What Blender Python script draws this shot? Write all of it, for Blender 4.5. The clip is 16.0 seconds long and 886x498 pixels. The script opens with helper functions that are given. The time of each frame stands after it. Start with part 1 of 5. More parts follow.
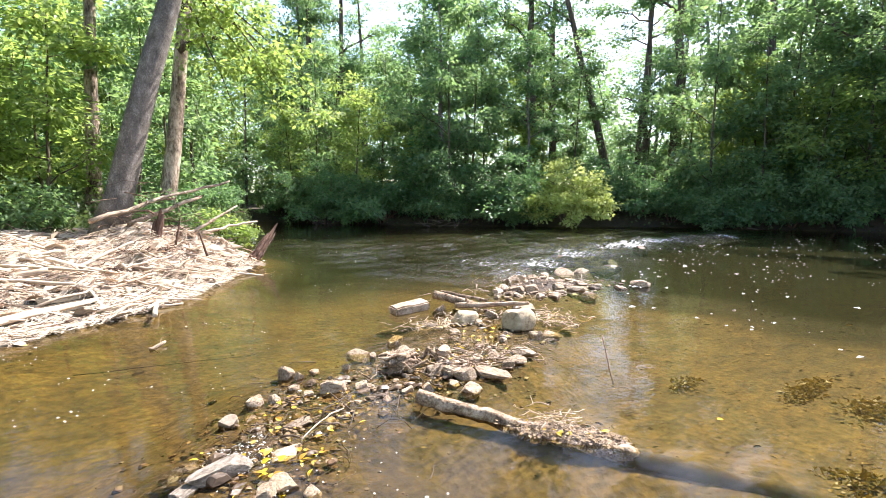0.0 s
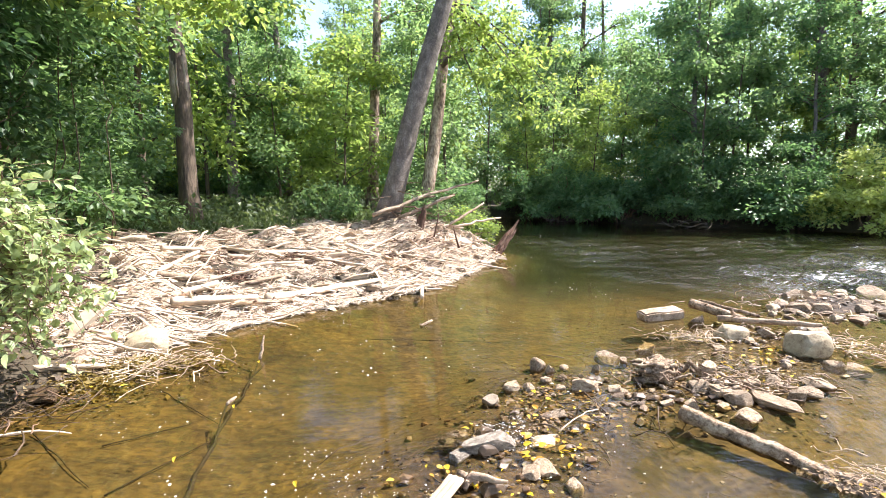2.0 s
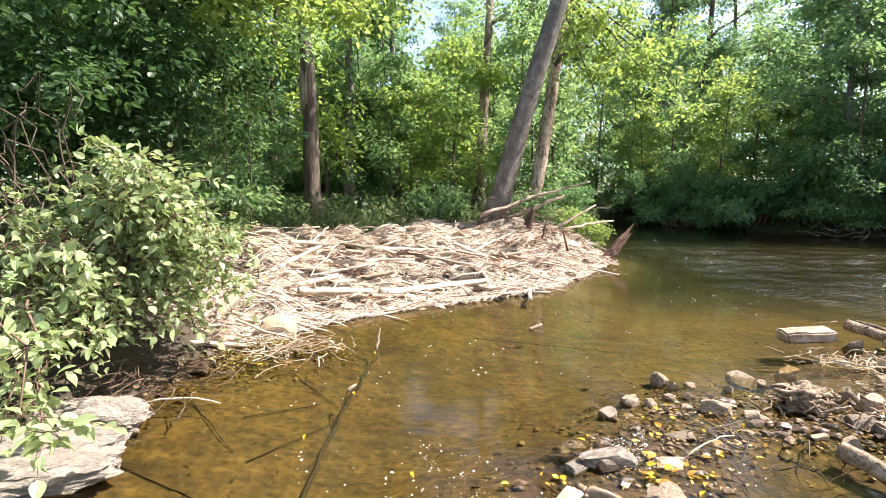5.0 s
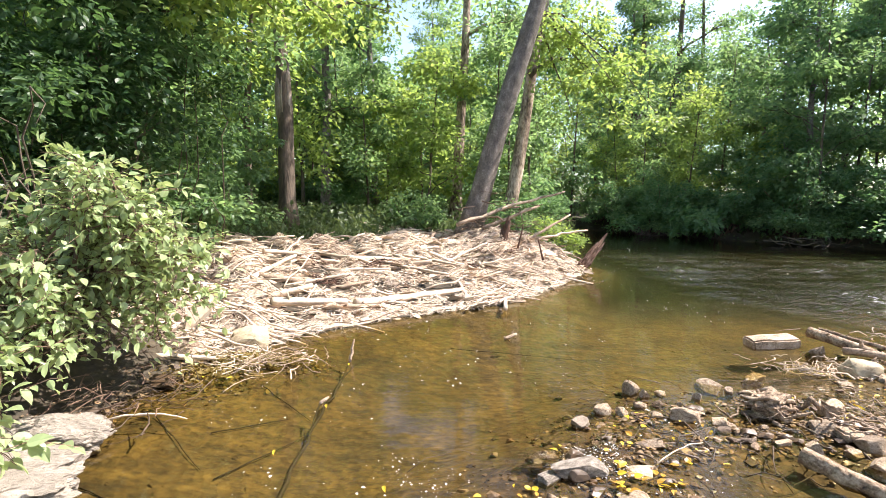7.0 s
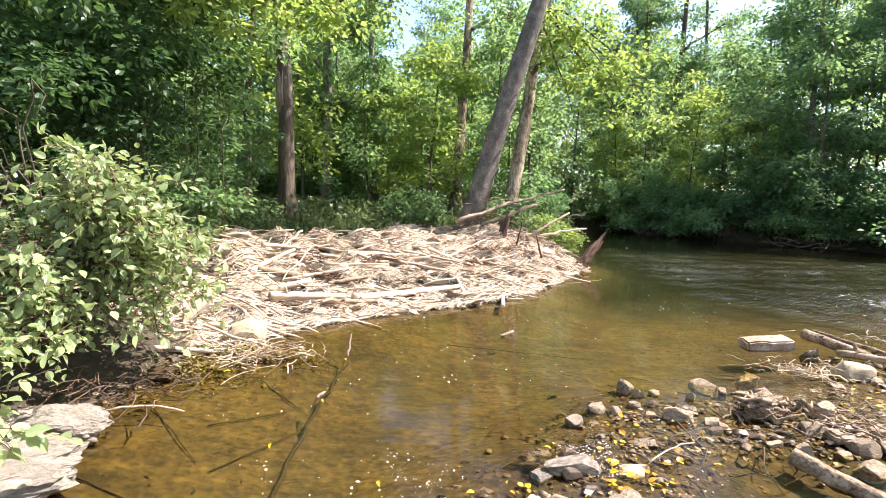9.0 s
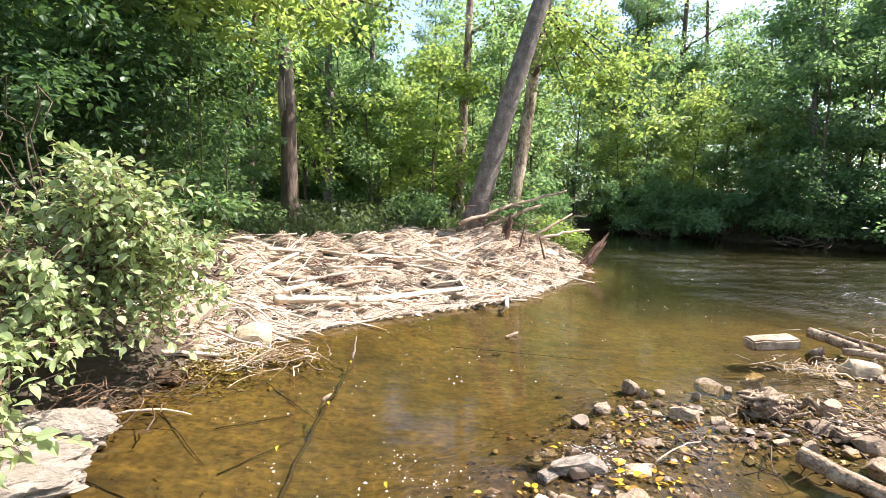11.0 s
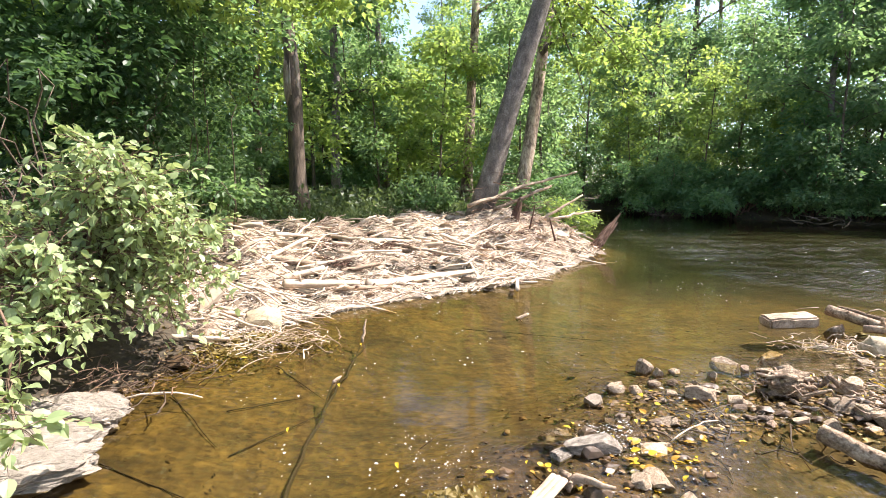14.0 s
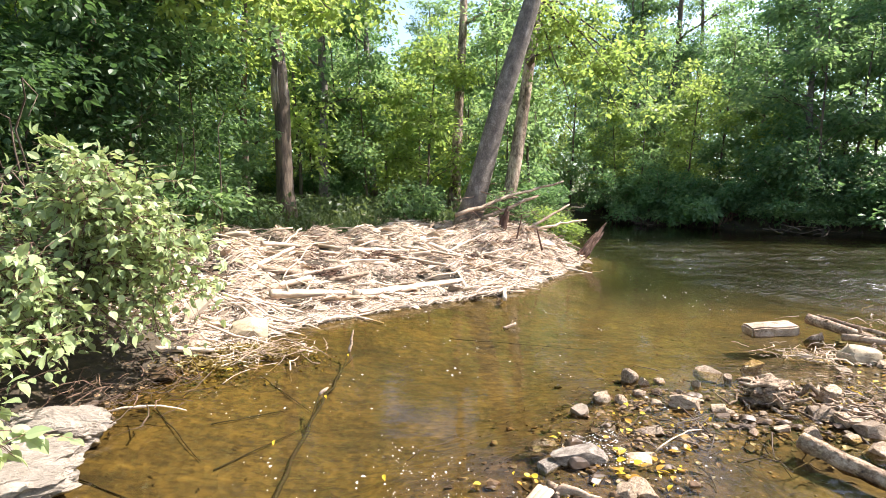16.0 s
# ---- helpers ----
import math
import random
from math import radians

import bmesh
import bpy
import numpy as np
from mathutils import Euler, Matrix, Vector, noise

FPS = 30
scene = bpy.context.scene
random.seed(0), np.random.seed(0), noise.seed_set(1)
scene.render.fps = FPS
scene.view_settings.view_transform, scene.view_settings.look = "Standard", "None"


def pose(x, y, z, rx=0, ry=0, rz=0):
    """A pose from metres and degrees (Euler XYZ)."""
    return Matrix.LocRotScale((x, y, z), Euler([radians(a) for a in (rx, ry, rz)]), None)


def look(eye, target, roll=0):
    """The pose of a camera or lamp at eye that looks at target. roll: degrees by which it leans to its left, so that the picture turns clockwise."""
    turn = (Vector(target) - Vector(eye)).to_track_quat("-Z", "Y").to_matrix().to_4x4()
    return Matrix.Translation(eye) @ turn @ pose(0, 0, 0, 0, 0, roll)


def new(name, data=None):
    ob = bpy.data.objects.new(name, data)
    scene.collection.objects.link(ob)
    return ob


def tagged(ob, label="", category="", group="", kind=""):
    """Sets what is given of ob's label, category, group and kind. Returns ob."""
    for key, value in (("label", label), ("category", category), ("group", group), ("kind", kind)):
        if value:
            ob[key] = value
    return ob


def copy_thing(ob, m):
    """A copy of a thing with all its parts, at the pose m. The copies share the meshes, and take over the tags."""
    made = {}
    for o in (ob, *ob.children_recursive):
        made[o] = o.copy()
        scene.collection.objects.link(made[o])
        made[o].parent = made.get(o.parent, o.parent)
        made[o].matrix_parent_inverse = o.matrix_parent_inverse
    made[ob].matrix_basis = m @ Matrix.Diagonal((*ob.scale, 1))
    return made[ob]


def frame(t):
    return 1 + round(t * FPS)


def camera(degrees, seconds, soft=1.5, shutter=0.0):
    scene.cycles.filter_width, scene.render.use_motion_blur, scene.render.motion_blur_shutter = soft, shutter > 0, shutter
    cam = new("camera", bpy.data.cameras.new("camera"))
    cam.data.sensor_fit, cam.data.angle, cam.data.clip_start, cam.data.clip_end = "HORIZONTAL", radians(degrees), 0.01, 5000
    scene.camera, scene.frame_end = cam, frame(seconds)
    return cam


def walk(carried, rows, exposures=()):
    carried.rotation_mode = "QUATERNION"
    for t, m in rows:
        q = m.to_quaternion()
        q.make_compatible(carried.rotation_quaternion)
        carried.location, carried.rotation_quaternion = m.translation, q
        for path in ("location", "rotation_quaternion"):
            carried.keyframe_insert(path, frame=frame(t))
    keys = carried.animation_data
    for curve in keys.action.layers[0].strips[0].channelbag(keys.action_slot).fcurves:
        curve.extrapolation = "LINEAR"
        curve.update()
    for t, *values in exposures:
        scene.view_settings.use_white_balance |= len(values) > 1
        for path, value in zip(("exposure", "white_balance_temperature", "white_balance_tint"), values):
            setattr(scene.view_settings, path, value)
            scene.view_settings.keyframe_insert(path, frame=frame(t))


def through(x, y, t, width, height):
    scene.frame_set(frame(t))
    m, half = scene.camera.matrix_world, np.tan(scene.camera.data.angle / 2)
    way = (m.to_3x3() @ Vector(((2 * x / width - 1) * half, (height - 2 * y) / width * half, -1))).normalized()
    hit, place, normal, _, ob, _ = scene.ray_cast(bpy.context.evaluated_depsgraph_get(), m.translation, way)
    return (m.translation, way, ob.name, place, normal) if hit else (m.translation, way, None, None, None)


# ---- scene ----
cam = camera(85.44, 16.0, soft=0.35)
walk(cam, [
    (0, look((0.317, -0.075, 1.500), (6.202, 7.929, 0.355), 0.18)),
    (0.5, look((0.307, -0.096, 1.505), (5.944, 8.082, 0.346), 0.55)),
    (1, look((0.271, -0.079, 1.507), (5.070, 8.615, 0.329), 0.34)),
    (1.5, look((0.185, -0.041, 1.501), (3.431, 9.344, 0.322), 0.09)),
    (2, look((0.081, -0.026, 1.504), (1.717, 9.767, 0.307), -0.05)),
    (2.5, look((0.048, -0.004, 1.499), (0.561, 9.904, 0.243), 0.14)),
    (3, look((-0.007, -0.005, 1.506), (-0.206, 9.910, 0.225), 0.23)),
    (3.5, look((-0.033, -0.025, 1.511), (-0.673, 9.871, 0.227), 0.19)),
    (4, look((-0.040, -0.020, 1.504), (-0.746, 9.876, 0.249), 0.27)),
    (6.5, look((-0.005, 0.009, 1.506), (0.010, 9.952, 0.445), 0.88)),
    (7, look((0.000, 0.000, 1.520), (0.000, 9.949, 0.507), 0.78)),
    (7.5, look((0.001, -0.007, 1.516), (-0.039, 9.940, 0.482), 0.40)),
    (8, look((0.003, 0.006, 1.508), (-0.043, 9.947, 0.426), 0.47)),
    (8.5, look((0.002, -0.004, 1.512), (-0.015, 9.936, 0.419), 1.03)),
    (9, look((0.008, -0.015, 1.537), (0.029, 9.924, 0.430), 1.69)),
    (11.5, look((-0.004, -0.030, 1.525), (-0.032, 9.915, 0.479), 0.83)),
    (12, look((0.013, 0.004, 1.510), (0.030, 9.943, 0.407), 0.51)),
    (12.5, look((0.001, -0.008, 1.507), (0.014, 9.919, 0.309), 0.35)),
    (13, look((-0.004, -0.012, 1.508), (-0.123, 9.910, 0.265), 0.07)),
    (13.5, look((-0.012, -0.015, 1.500), (-0.165, 9.902, 0.220), 0.27)),
    (14, look((0.005, 0.030, 1.481), (-0.229, 9.935, 0.126), 0.07)),
    (14.5, look((-0.039, -0.025, 1.496), (-0.373, 9.867, 0.070), 0.41)),
    (15, look((-0.033, -0.028, 1.500), (-0.305, 9.876, 0.145), 0.40)),
    (15.5, look((-0.015, -0.013, 1.503), (-0.131, 9.908, 0.253), 0.35)),
    (16, look((0.008, 0.014, 1.503), (0.025, 9.943, 0.317), 0.28)),
], exposures=[(0, 2.12, 6450, 15), (1.2, 2.12, 6400, 14), (3.0, 1.89, 6630, 15), (16, 1.89, 6630, 15)])

# ---------------------------------------------------------------- daylight
SUN_TURN, SUN_HEIGHT = radians(78), radians(53)
world = bpy.data.worlds.new("sky")
scene.world = world
world.use_nodes = True
sky = world.node_tree.nodes.new("ShaderNodeTexSky")
sky.sky_type, sky.sun_disc, sky.sun_elevation, sky.sun_rotation = "NISHITA", False, SUN_HEIGHT, SUN_TURN
sky.air_density, sky.dust_density = 1.0, 1.2
background = world.node_tree.nodes["Background"]
background.inputs["Strength"].default_value = 0.112
world.node_tree.links.new(sky.outputs[0], background.inputs["Color"])
to_sun = Vector((math.sin(SUN_TURN) * math.cos(SUN_HEIGHT), math.cos(SUN_TURN) * math.cos(SUN_HEIGHT), math.sin(SUN_HEIGHT)))
sun_data = bpy.data.lights.new("sun", "SUN")
sun_data.energy, sun_data.angle, sun_data.color = 3.85, radians(0.55), (1.0, 0.965, 0.91)
sun = new("sun", sun_data)
sun.matrix_world = look(to_sun * 200, (0, 0, 0))
scene.view_settings.exposure = 2.0

# ---------------------------------------------------------------- lie of the land
LEFT_BANK = [(-2.9, -60), (-2.7, -6), (-2.6, 0), (-2.45, 2.2), (-2.35, 3.2), (-2.0, 4.3), (-1.5, 5.15), (-0.6, 5.95), (0.8, 6.85),
             (1.45, 7.45), (2.65, 9.4), (3.2, 10.5), (3.25, 11.4), (3.0, 13.0), (4.3, 18.0), (6.2, 23.0), (7.4, 26.2)]
FAR_BANK = [(8.3, 26.0), (10.3, 22.6), (12.9, 18.9), (16.0, 16.2), (20.1, 12.9), (22.6, 10.3), (24.3, 7.5), (26.0, 5.0), (27.0, 0), (26.0, -10), (24, -60)]
BAR = [(0.4, 2.0), (1.0, 2.6), (1.6, 3.3), (2.5, 3.2), (3.1, 3.2), (4.0, 4.0), (5.0, 4.7), (6.3, 5.2), (7.6, 4.7)]


def segment_distance(x, y, line):
    best = np.full(np.shape(x), 1e9)
    for (ax, ay), (bx, by) in zip(line[:-1], line[1:]):
        dx, dy = bx - ax, by - ay
        k = np.clip(((x - ax) * dx + (y - ay) * dy) / (dx * dx + dy * dy), 0, 1)
        best = np.minimum(best, np.hypot(x - ax - k * dx, y - ay - k * dy))
    return best


def in_river(x, y):
    ring = LEFT_BANK + FAR_BANK
    inside = np.zeros(np.shape(x), bool)
    for (ax, ay), (bx, by) in zip(ring, ring[1:] + ring[:1]):
        if ay != by:
            inside ^= ((ay > y) != (by > y)) & (x < (bx - ax) * (y - ay) / (by - ay) + ax)
    return inside


def ease(v):
    v = np.clip(v, 0, 1)
    return v * v * (3 - 2 * v)


def lumps(x, y, size, seed=0.0):
    """Smooth unevenness between about -1 and 1, as long as size."""
    k = 2 * math.pi / size
    return 0.4 * (np.sin(k * (0.83 * x + 0.41 * y) + seed + 1.3 * np.sin(k * 0.37 * y + seed)) + np.sin(k * (0.29 * x - 0.97 * y) + 2.1 * seed)
                  + 0.5 * np.sin(k * (1.9 * x + 1.3 * y) + 3.7 * seed))


def ground_z(x, y):
    x, y = np.asarray(x, float), np.asarray(y, float)
    left, far, bar = segment_distance(x, y, LEFT_BANK), segment_distance(x, y, FAR_BANK), segment_distance(x, y, BAR)
    shore = np.minimum(left, far)
    bed = -0.03 - 0.30 * ease(shore / 2.2) - 0.35 * ease((shore - 2.0) / 4.0) * ease((np.hypot(x - 1, y) - 5) / 5) + 0.04 * lumps(x, y, 1.7) + 0.015 * lumps(x, y, 0.45, 1.0)
    bed = np.maximum(bed, -0.018 - 0.31 * ease((bar - 0.25) / 1.3) + (0.024 * lumps(x, y, 0.43, 2.0) + 0.012 * lumps(x, y, 0.17, 0.7)) * ease(1.6 - bar))
    bed = np.maximum(bed, 0.13 - 0.37 * ease(np.hypot((x - 6.2) / 1.2, (y - 5.2) / 0.75)))
    bed = np.maximum(bed, 0.05 - 0.30 * ease(np.hypot((x - 2.7) / 0.8, (y - 3.1) / 0.55)))
    bed = np.maximum(bed, -0.085 - 0.30 * ease((segment_distance(x, y, [(2.14, 2.7), (2.82, 1.45), (3.7, 0.2)]) - 0.12) / 0.9) - 0.05 * ease((2.0 - y) / 2.0))
    low = ease((y - 4.0) / 1.5) * (1 - ease((y - 14.0) / 4.0))
    rise_left = (0.60 * ease(left / (1.3 + 2.6 * low))) + 0.25 * ease((left - 4) / 14)
    rise_far = 0.75 * ease(far / 1.3) + 0.7 * ease((far - 1.5) / 14)
    land = np.where(left < far, rise_left, rise_far) + (0.07 * lumps(x, y, 2.6) + 0.03 * lumps(x, y, 0.7, 3.0)) * ease(shore / 1.0)
    return np.where(in_river(x, y), bed, land)


def pile_z(x, y):
    """The top of the heap of driftwood on the left bank."""
    x, y = np.asarray(x, float), np.asarray(y, float)
    left = segment_distance(x, y, LEFT_BANK)
    hump = 0.015 + 0.11 * lumps(x, y, 1.6, 0.6) + 0.13 * lumps(x, y, 0.75, 4.0) + 0.50 * np.exp(-((x - 1.5) ** 2 + (y - 10.9) ** 2) / 1.5)
    return ground_z(x, y) + hump * ease(0.25 + left / 0.8) * np.where(in_river(x, y), 0.3, 1.0)


# ---------------------------------------------------------------- materials
def nodes_of(name):
    m = bpy.data.materials.new(name)
    m.use_nodes = True
    nt = m.node_tree
    return m, nt, nt.nodes["Principled BSDF"], nt.nodes["Material Output"]


def add(nt, kind, **values):
    n = nt.nodes.new(kind)
    for key, value in values.items():
        if key in n.inputs:
            n.inputs[key].default_value = value
    return n


def coords(nt, stretch=(1, 1, 1)):
    tc = nt.nodes.new("ShaderNodeTexCoord")
    mp = add(nt, "ShaderNodeMapping", Scale=stretch)
    nt.links.new(tc.outputs["Object"], mp.inputs["Vector"])
    return mp.outputs[0]


def noise_of(nt, vector, scale, detail=5.0, rough=0.6):
    n = add(nt, "ShaderNodeTexNoise", Scale=scale, Detail=detail, Roughness=rough)
    nt.links.new(vector, n.inputs["Vector"])
    return n.outputs["Fac"]


def ramp_of(nt, fac, stops):
    r = nt.nodes.new("ShaderNodeValToRGB")
    while len(r.color_ramp.elements) < len(stops):
        r.color_ramp.elements.new(0.5)
    for e, (at, colour) in zip(r.color_ramp.elements, stops):
        e.position, e.color = at, (*colour, 1)
    nt.links.new(fac, r.inputs[0])
    return r.outputs[0]


def mixed(nt, a, b, fac, blend="MIX"):
    n = nt.nodes.new("ShaderNodeMix")
    n.data_type, n.blend_type = "RGBA", blend
    for socket, value in ((n.inputs[0], fac), (n.inputs[6], a), (n.inputs[7], b)):
        if isinstance(value, (int, float)):
            socket.default_value = value
        elif isinstance(value, tuple):
            socket.default_value = (*value, 1)
        else:
            nt.links.new(value, socket)
    return n.outputs[2]


def bumped(nt, height, shader, strength=0.5, distance=0.02):
    b = add(nt, "ShaderNodeBump", Strength=strength, Distance=distance)
    nt.links.new(height, b.inputs["Height"])
    nt.links.new(b.outputs[0], shader.inputs["Normal"])


def surface(name, stops, scale, rough=0.8, stretch=(1, 1, 1), fine=8.0, bump=0.5, depth=0.02, vary=0.25, by="island", patch=None):
    """Two scales of noise in a colour ramp, with relief, and a shade of its own for each piece."""
    m, nt, bsdf, _ = nodes_of(name)
    at = coords(nt, stretch)
    large, small = noise_of(nt, at, scale, 4), noise_of(nt, at, scale * fine, 6, 0.7)
    both = mixed(nt, large, small, 0.45)
    colour = ramp_of(nt, both, stops)
    if patch:
        stain = noise_of(nt, coords(nt), patch, 3, 0.6)
        colour = mixed(nt, colour, ramp_of(nt, stain, [(0.36, (0.42, 0.31, 0.24)), (0.52, (1, 1, 1))]), 0.5, "MULTIPLY")
    if by == "island":
        rnd = nt.nodes.new("ShaderNodeNewGeometry").outputs["Random Per Island"]
    else:
        rnd = nt.nodes.new("ShaderNodeObjectInfo").outputs["Random"]
    shade = ramp_of(nt, rnd, [(0, (1 - vary,) * 3), (1, (1 + vary * 0.4,) * 3)])
    nt.links.new(mixed(nt, colour, shade, 1.0, "MULTIPLY"), bsdf.inputs["Base Color"])
    bsdf.inputs["Roughness"].default_value = rough
    bumped(nt, both, bsdf, bump, depth)
    return m


def leafy(name, dark, light, through=0.4, rough=0.45):
    """Leaves: gloss on top, light shining through, each leaf with a green of its own."""
    m, nt, bsdf, out = nodes_of(name)
    rnd = nt.nodes.new("ShaderNodeNewGeometry").outputs["Random Per Island"]
    patch = noise_of(nt, coords(nt), 0.6, 3)
    mid = tuple((a + b) / 2 for a, b in zip(dark, light))
    colour = mixed(nt, ramp_of(nt, rnd, [(0, dark), (0.6, mid), (1, light)]), ramp_of(nt, patch, [(0.35, dark), (0.65, light)]), 0.4)
    nt.links.new(colour, bsdf.inputs["Base Color"])
    bsdf.inputs["Roughness"].default_value = rough
    bsdf.inputs["Specular IOR Level"].default_value = 0.35
    glow = nt.nodes.new("ShaderNodeBsdfTranslucent")
    nt.links.new(mixed(nt, colour, (2.1, 2.0, 1.45), 0.95, "MULTIPLY"), glow.inputs["Color"])
    blend = add(nt, "ShaderNodeMixShader", Fac=through)
    nt.links.new(bsdf.outputs[0], blend.inputs[1])
    nt.links.new(glow.outputs[0], blend.inputs[2])
    nt.links.new(blend.outputs[0], out.inputs["Surface"])
    return m


LEAF_DEEP = leafy("leaf_deep_green", (0.055, 0.125, 0.055), (0.15, 0.245, 0.11), 0.5)
# Darker leaf green with the thicket's shade put into the colour.
LEAF_SHADE = leafy("leaf_shaded_green", (0.025, 0.062, 0.024), (0.078, 0.138, 0.05), 0.43)
LEAF_MID = leafy("leaf_green", (0.068, 0.135, 0.064), (0.205, 0.295, 0.135), 0.55)
LEAF_BRIGHT = leafy("leaf_yellow_green", (0.11, 0.18, 0.05), (0.275, 0.345, 0.105), 0.55)
LEAF_BUSH = leafy("leaf_shrub", (0.155, 0.215, 0.09), (0.41, 0.48, 0.245), 0.3, 0.38)
LEAF_GRASS = leafy("leaf_undergrowth", (0.045, 0.075, 0.03), (0.115, 0.15, 0.06), 0.4)
LEAF_WEED = leafy("leaf_water_weed", (0.10, 0.072, 0.02), (0.24, 0.175, 0.05), 0.2)
# Lighter leaf colour: sunshine on the far shrub is painted in.
LEAF_SUNNY = leafy("leaf_sunlit_yellow_green", (0.23, 0.29, 0.08), (0.50, 0.54, 0.22), 0.45)
LEAF_FALLEN = leafy("leaf_fallen_yellow", (0.45, 0.30, 0.02), (0.62, 0.50, 0.04), 0.2)
LEAF_ORANGE = leafy("leaf_fallen_orange", (0.30, 0.15, 0.02), (0.50, 0.30, 0.04), 0.2)
LEAF_DEAD = surface("leaf_dead_brown", [(0.3, (0.12, 0.07, 0.035)), (0.7, (0.30, 0.20, 0.10))], 6, 0.8, vary=0.5)
BARK_GREY = surface("bark_grey", [(0.36, (0.08, 0.064, 0.052)), (0.52, (0.19, 0.158, 0.132)), (0.64, (0.36, 0.315, 0.27))], 5.5, 0.9, (1, 1, 0.7), 8, 1.0, 0.04)
BARK_BROWN = surface("bark_brown", [(0.38, (0.04, 0.028, 0.02)), (0.62, (0.2, 0.145, 0.10))], 5, 0.9, (1, 1, 0.2), 5, 1.0, 0.05)
BARK_PALE = surface("bark_pale", [(0.38, (0.15, 0.10, 0.07)), (0.5, (0.36, 0.27, 0.2)), (0.6, (0.52, 0.42, 0.33))], 4, 0.85, (1, 1, 0.35), 5, 0.7, 0.03)
BARK_FLAKY = surface("bark_flaking", [(0.40, (0.06, 0.04, 0.028)), (0.48, (0.24, 0.17, 0.12)), (0.57, (0.58, 0.45, 0.34))], 2.6, 0.9, (1, 1, 0.45), 6, 1.0, 0.06)
WOOD_BLEACHED = surface("wood_bleached", [(0.25, (0.36, 0.25, 0.155)), (0.5, (0.64, 0.50, 0.365)), (0.8, (0.79, 0.67, 0.53))], 3.0, 0.8, (1, 1, 1), 9, 0.6, 0.01, 0.6, patch=1.1)
STRAW = surface("straw_bleached", [(0.25, (0.46, 0.34, 0.23)), (0.5, (0.70, 0.57, 0.44)), (0.8, (0.83, 0.73, 0.60))], 3.0, 0.8, (1, 1, 1), 9, 0.5, 0.01, 0.4)
WOOD_LOG = surface("wood_log_weathered", [(0.36, (0.09, 0.058, 0.035)), (0.5, (0.34, 0.24, 0.16)), (0.66, (0.56, 0.44, 0.33))], 7.0, 0.8, (1, 1, 1), 9, 0.9, 0.02, 0.2)
WOOD_BARK = surface("wood_log_bark", [(0.37, (0.045, 0.026, 0.016)), (0.48, (0.25, 0.165, 0.10)), (0.60, (0.54, 0.41, 0.285))], 9.0, 0.85, (1, 1, 1), 6, 1.0, 0.03, 0.2)
WOOD_WET = surface("wood_dark_wet", [(0.3, (0.035, 0.022, 0.012)), (0.7, (0.13, 0.08, 0.045))], 5, 0.55, (1, 1, 1), 7, 0.9, 0.02, 0.3)
WOOD_RED = surface("wood_rotten_brown", [(0.3, (0.04, 0.018, 0.010)), (0.55, (0.12, 0.058, 0.034)), (0.8, (0.25, 0.14, 0.085))], 4, 0.8, (1, 1, 0.3), 8, 1.0, 0.03)
TWIG = surface("twig_brown", [(0.3, (0.09, 0.05, 0.032)), (0.7, (0.27, 0.17, 0.11))], 6, 0.85, vary=0.5)
DEBRIS = surface("matted_debris", [(0.36, (0.12, 0.07, 0.045)), (0.48, (0.42, 0.31, 0.22)), (0.62, (0.66, 0.53, 0.41))], 5.5, 0.9, (1, 1.7, 1), 8, 1.0, 0.05, patch=1.1)
STONE = surface("stone_pale", [(0.36, (0.13, 0.075, 0.042)), (0.48, (0.41, 0.29, 0.185)), (0.63, (0.66, 0.52, 0.375))], 8, 0.8, fine=6, bump=0.9, depth=0.03, vary=0.45, by="object")
STONE_BROWN = surface("stone_brown", [(0.34, (0.05, 0.028, 0.016)), (0.5, (0.20, 0.125, 0.075)), (0.66, (0.42, 0.30, 0.20))], 7, 0.65, fine=6, bump=0.9, depth=0.02, vary=0.5, by="object")
STONE_WET = surface("stone_wet", [(0.3, (0.03, 0.018, 0.010)), (0.7, (0.16, 0.098, 0.052))], 6, 0.42, fine=7, bump=0.6, depth=0.015, vary=0.4)
STONE_GREY = surface("stone_grey", [(0.36, (0.055, 0.042, 0.03)), (0.5, (0.185, 0.15, 0.115)), (0.64, (0.37, 0.32, 0.265))], 6, 0.75, fine=7, bump=0.8, depth=0.02, vary=0.2, by="object")
STONE_SLAB = surface("stone_cream", [(0.36, (0.12, 0.092, 0.068)), (0.44, (0.33, 0.275, 0.215)), (0.64, (0.50, 0.43, 0.355))], 4, 0.85, fine=7, bump=1.0, depth=0.07)
WOOD_SUNK = surface("wood_sunken_black", [(0.3, (0.012, 0.008, 0.005)), (0.7, (0.05, 0.033, 0.018))], 5, 0.8, fine=7, bump=0.8, depth=0.02)
STONE_YELLOW = surface("stone_yellowish", [(0.36, (0.15, 0.105, 0.06)), (0.47, (0.36, 0.28, 0.175)), (0.64, (0.54, 0.455, 0.31))], 6, 0.8, fine=7, bump=0.7, depth=0.02)
WOOD_SILT = surface("wood_under_silt", [(0.34, (0.025, 0.017, 0.007)), (0.5, (0.075, 0.052, 0.02)), (0.66, (0.14, 0.10, 0.038))], 5, 0.9, fine=7, bump=0.8, depth=0.02)
FLAKE = surface("leaf_sunken_dark", [(0.3, (0.022, 0.013, 0.005)), (0.7, (0.075, 0.046, 0.016))], 6, 0.85, vary=0.6)
FLAKE_PALE = surface("leaf_sunken_pale", [(0.3, (0.16, 0.11, 0.04)), (0.7, (0.34, 0.25, 0.11))], 6, 0.85, vary=0.6)
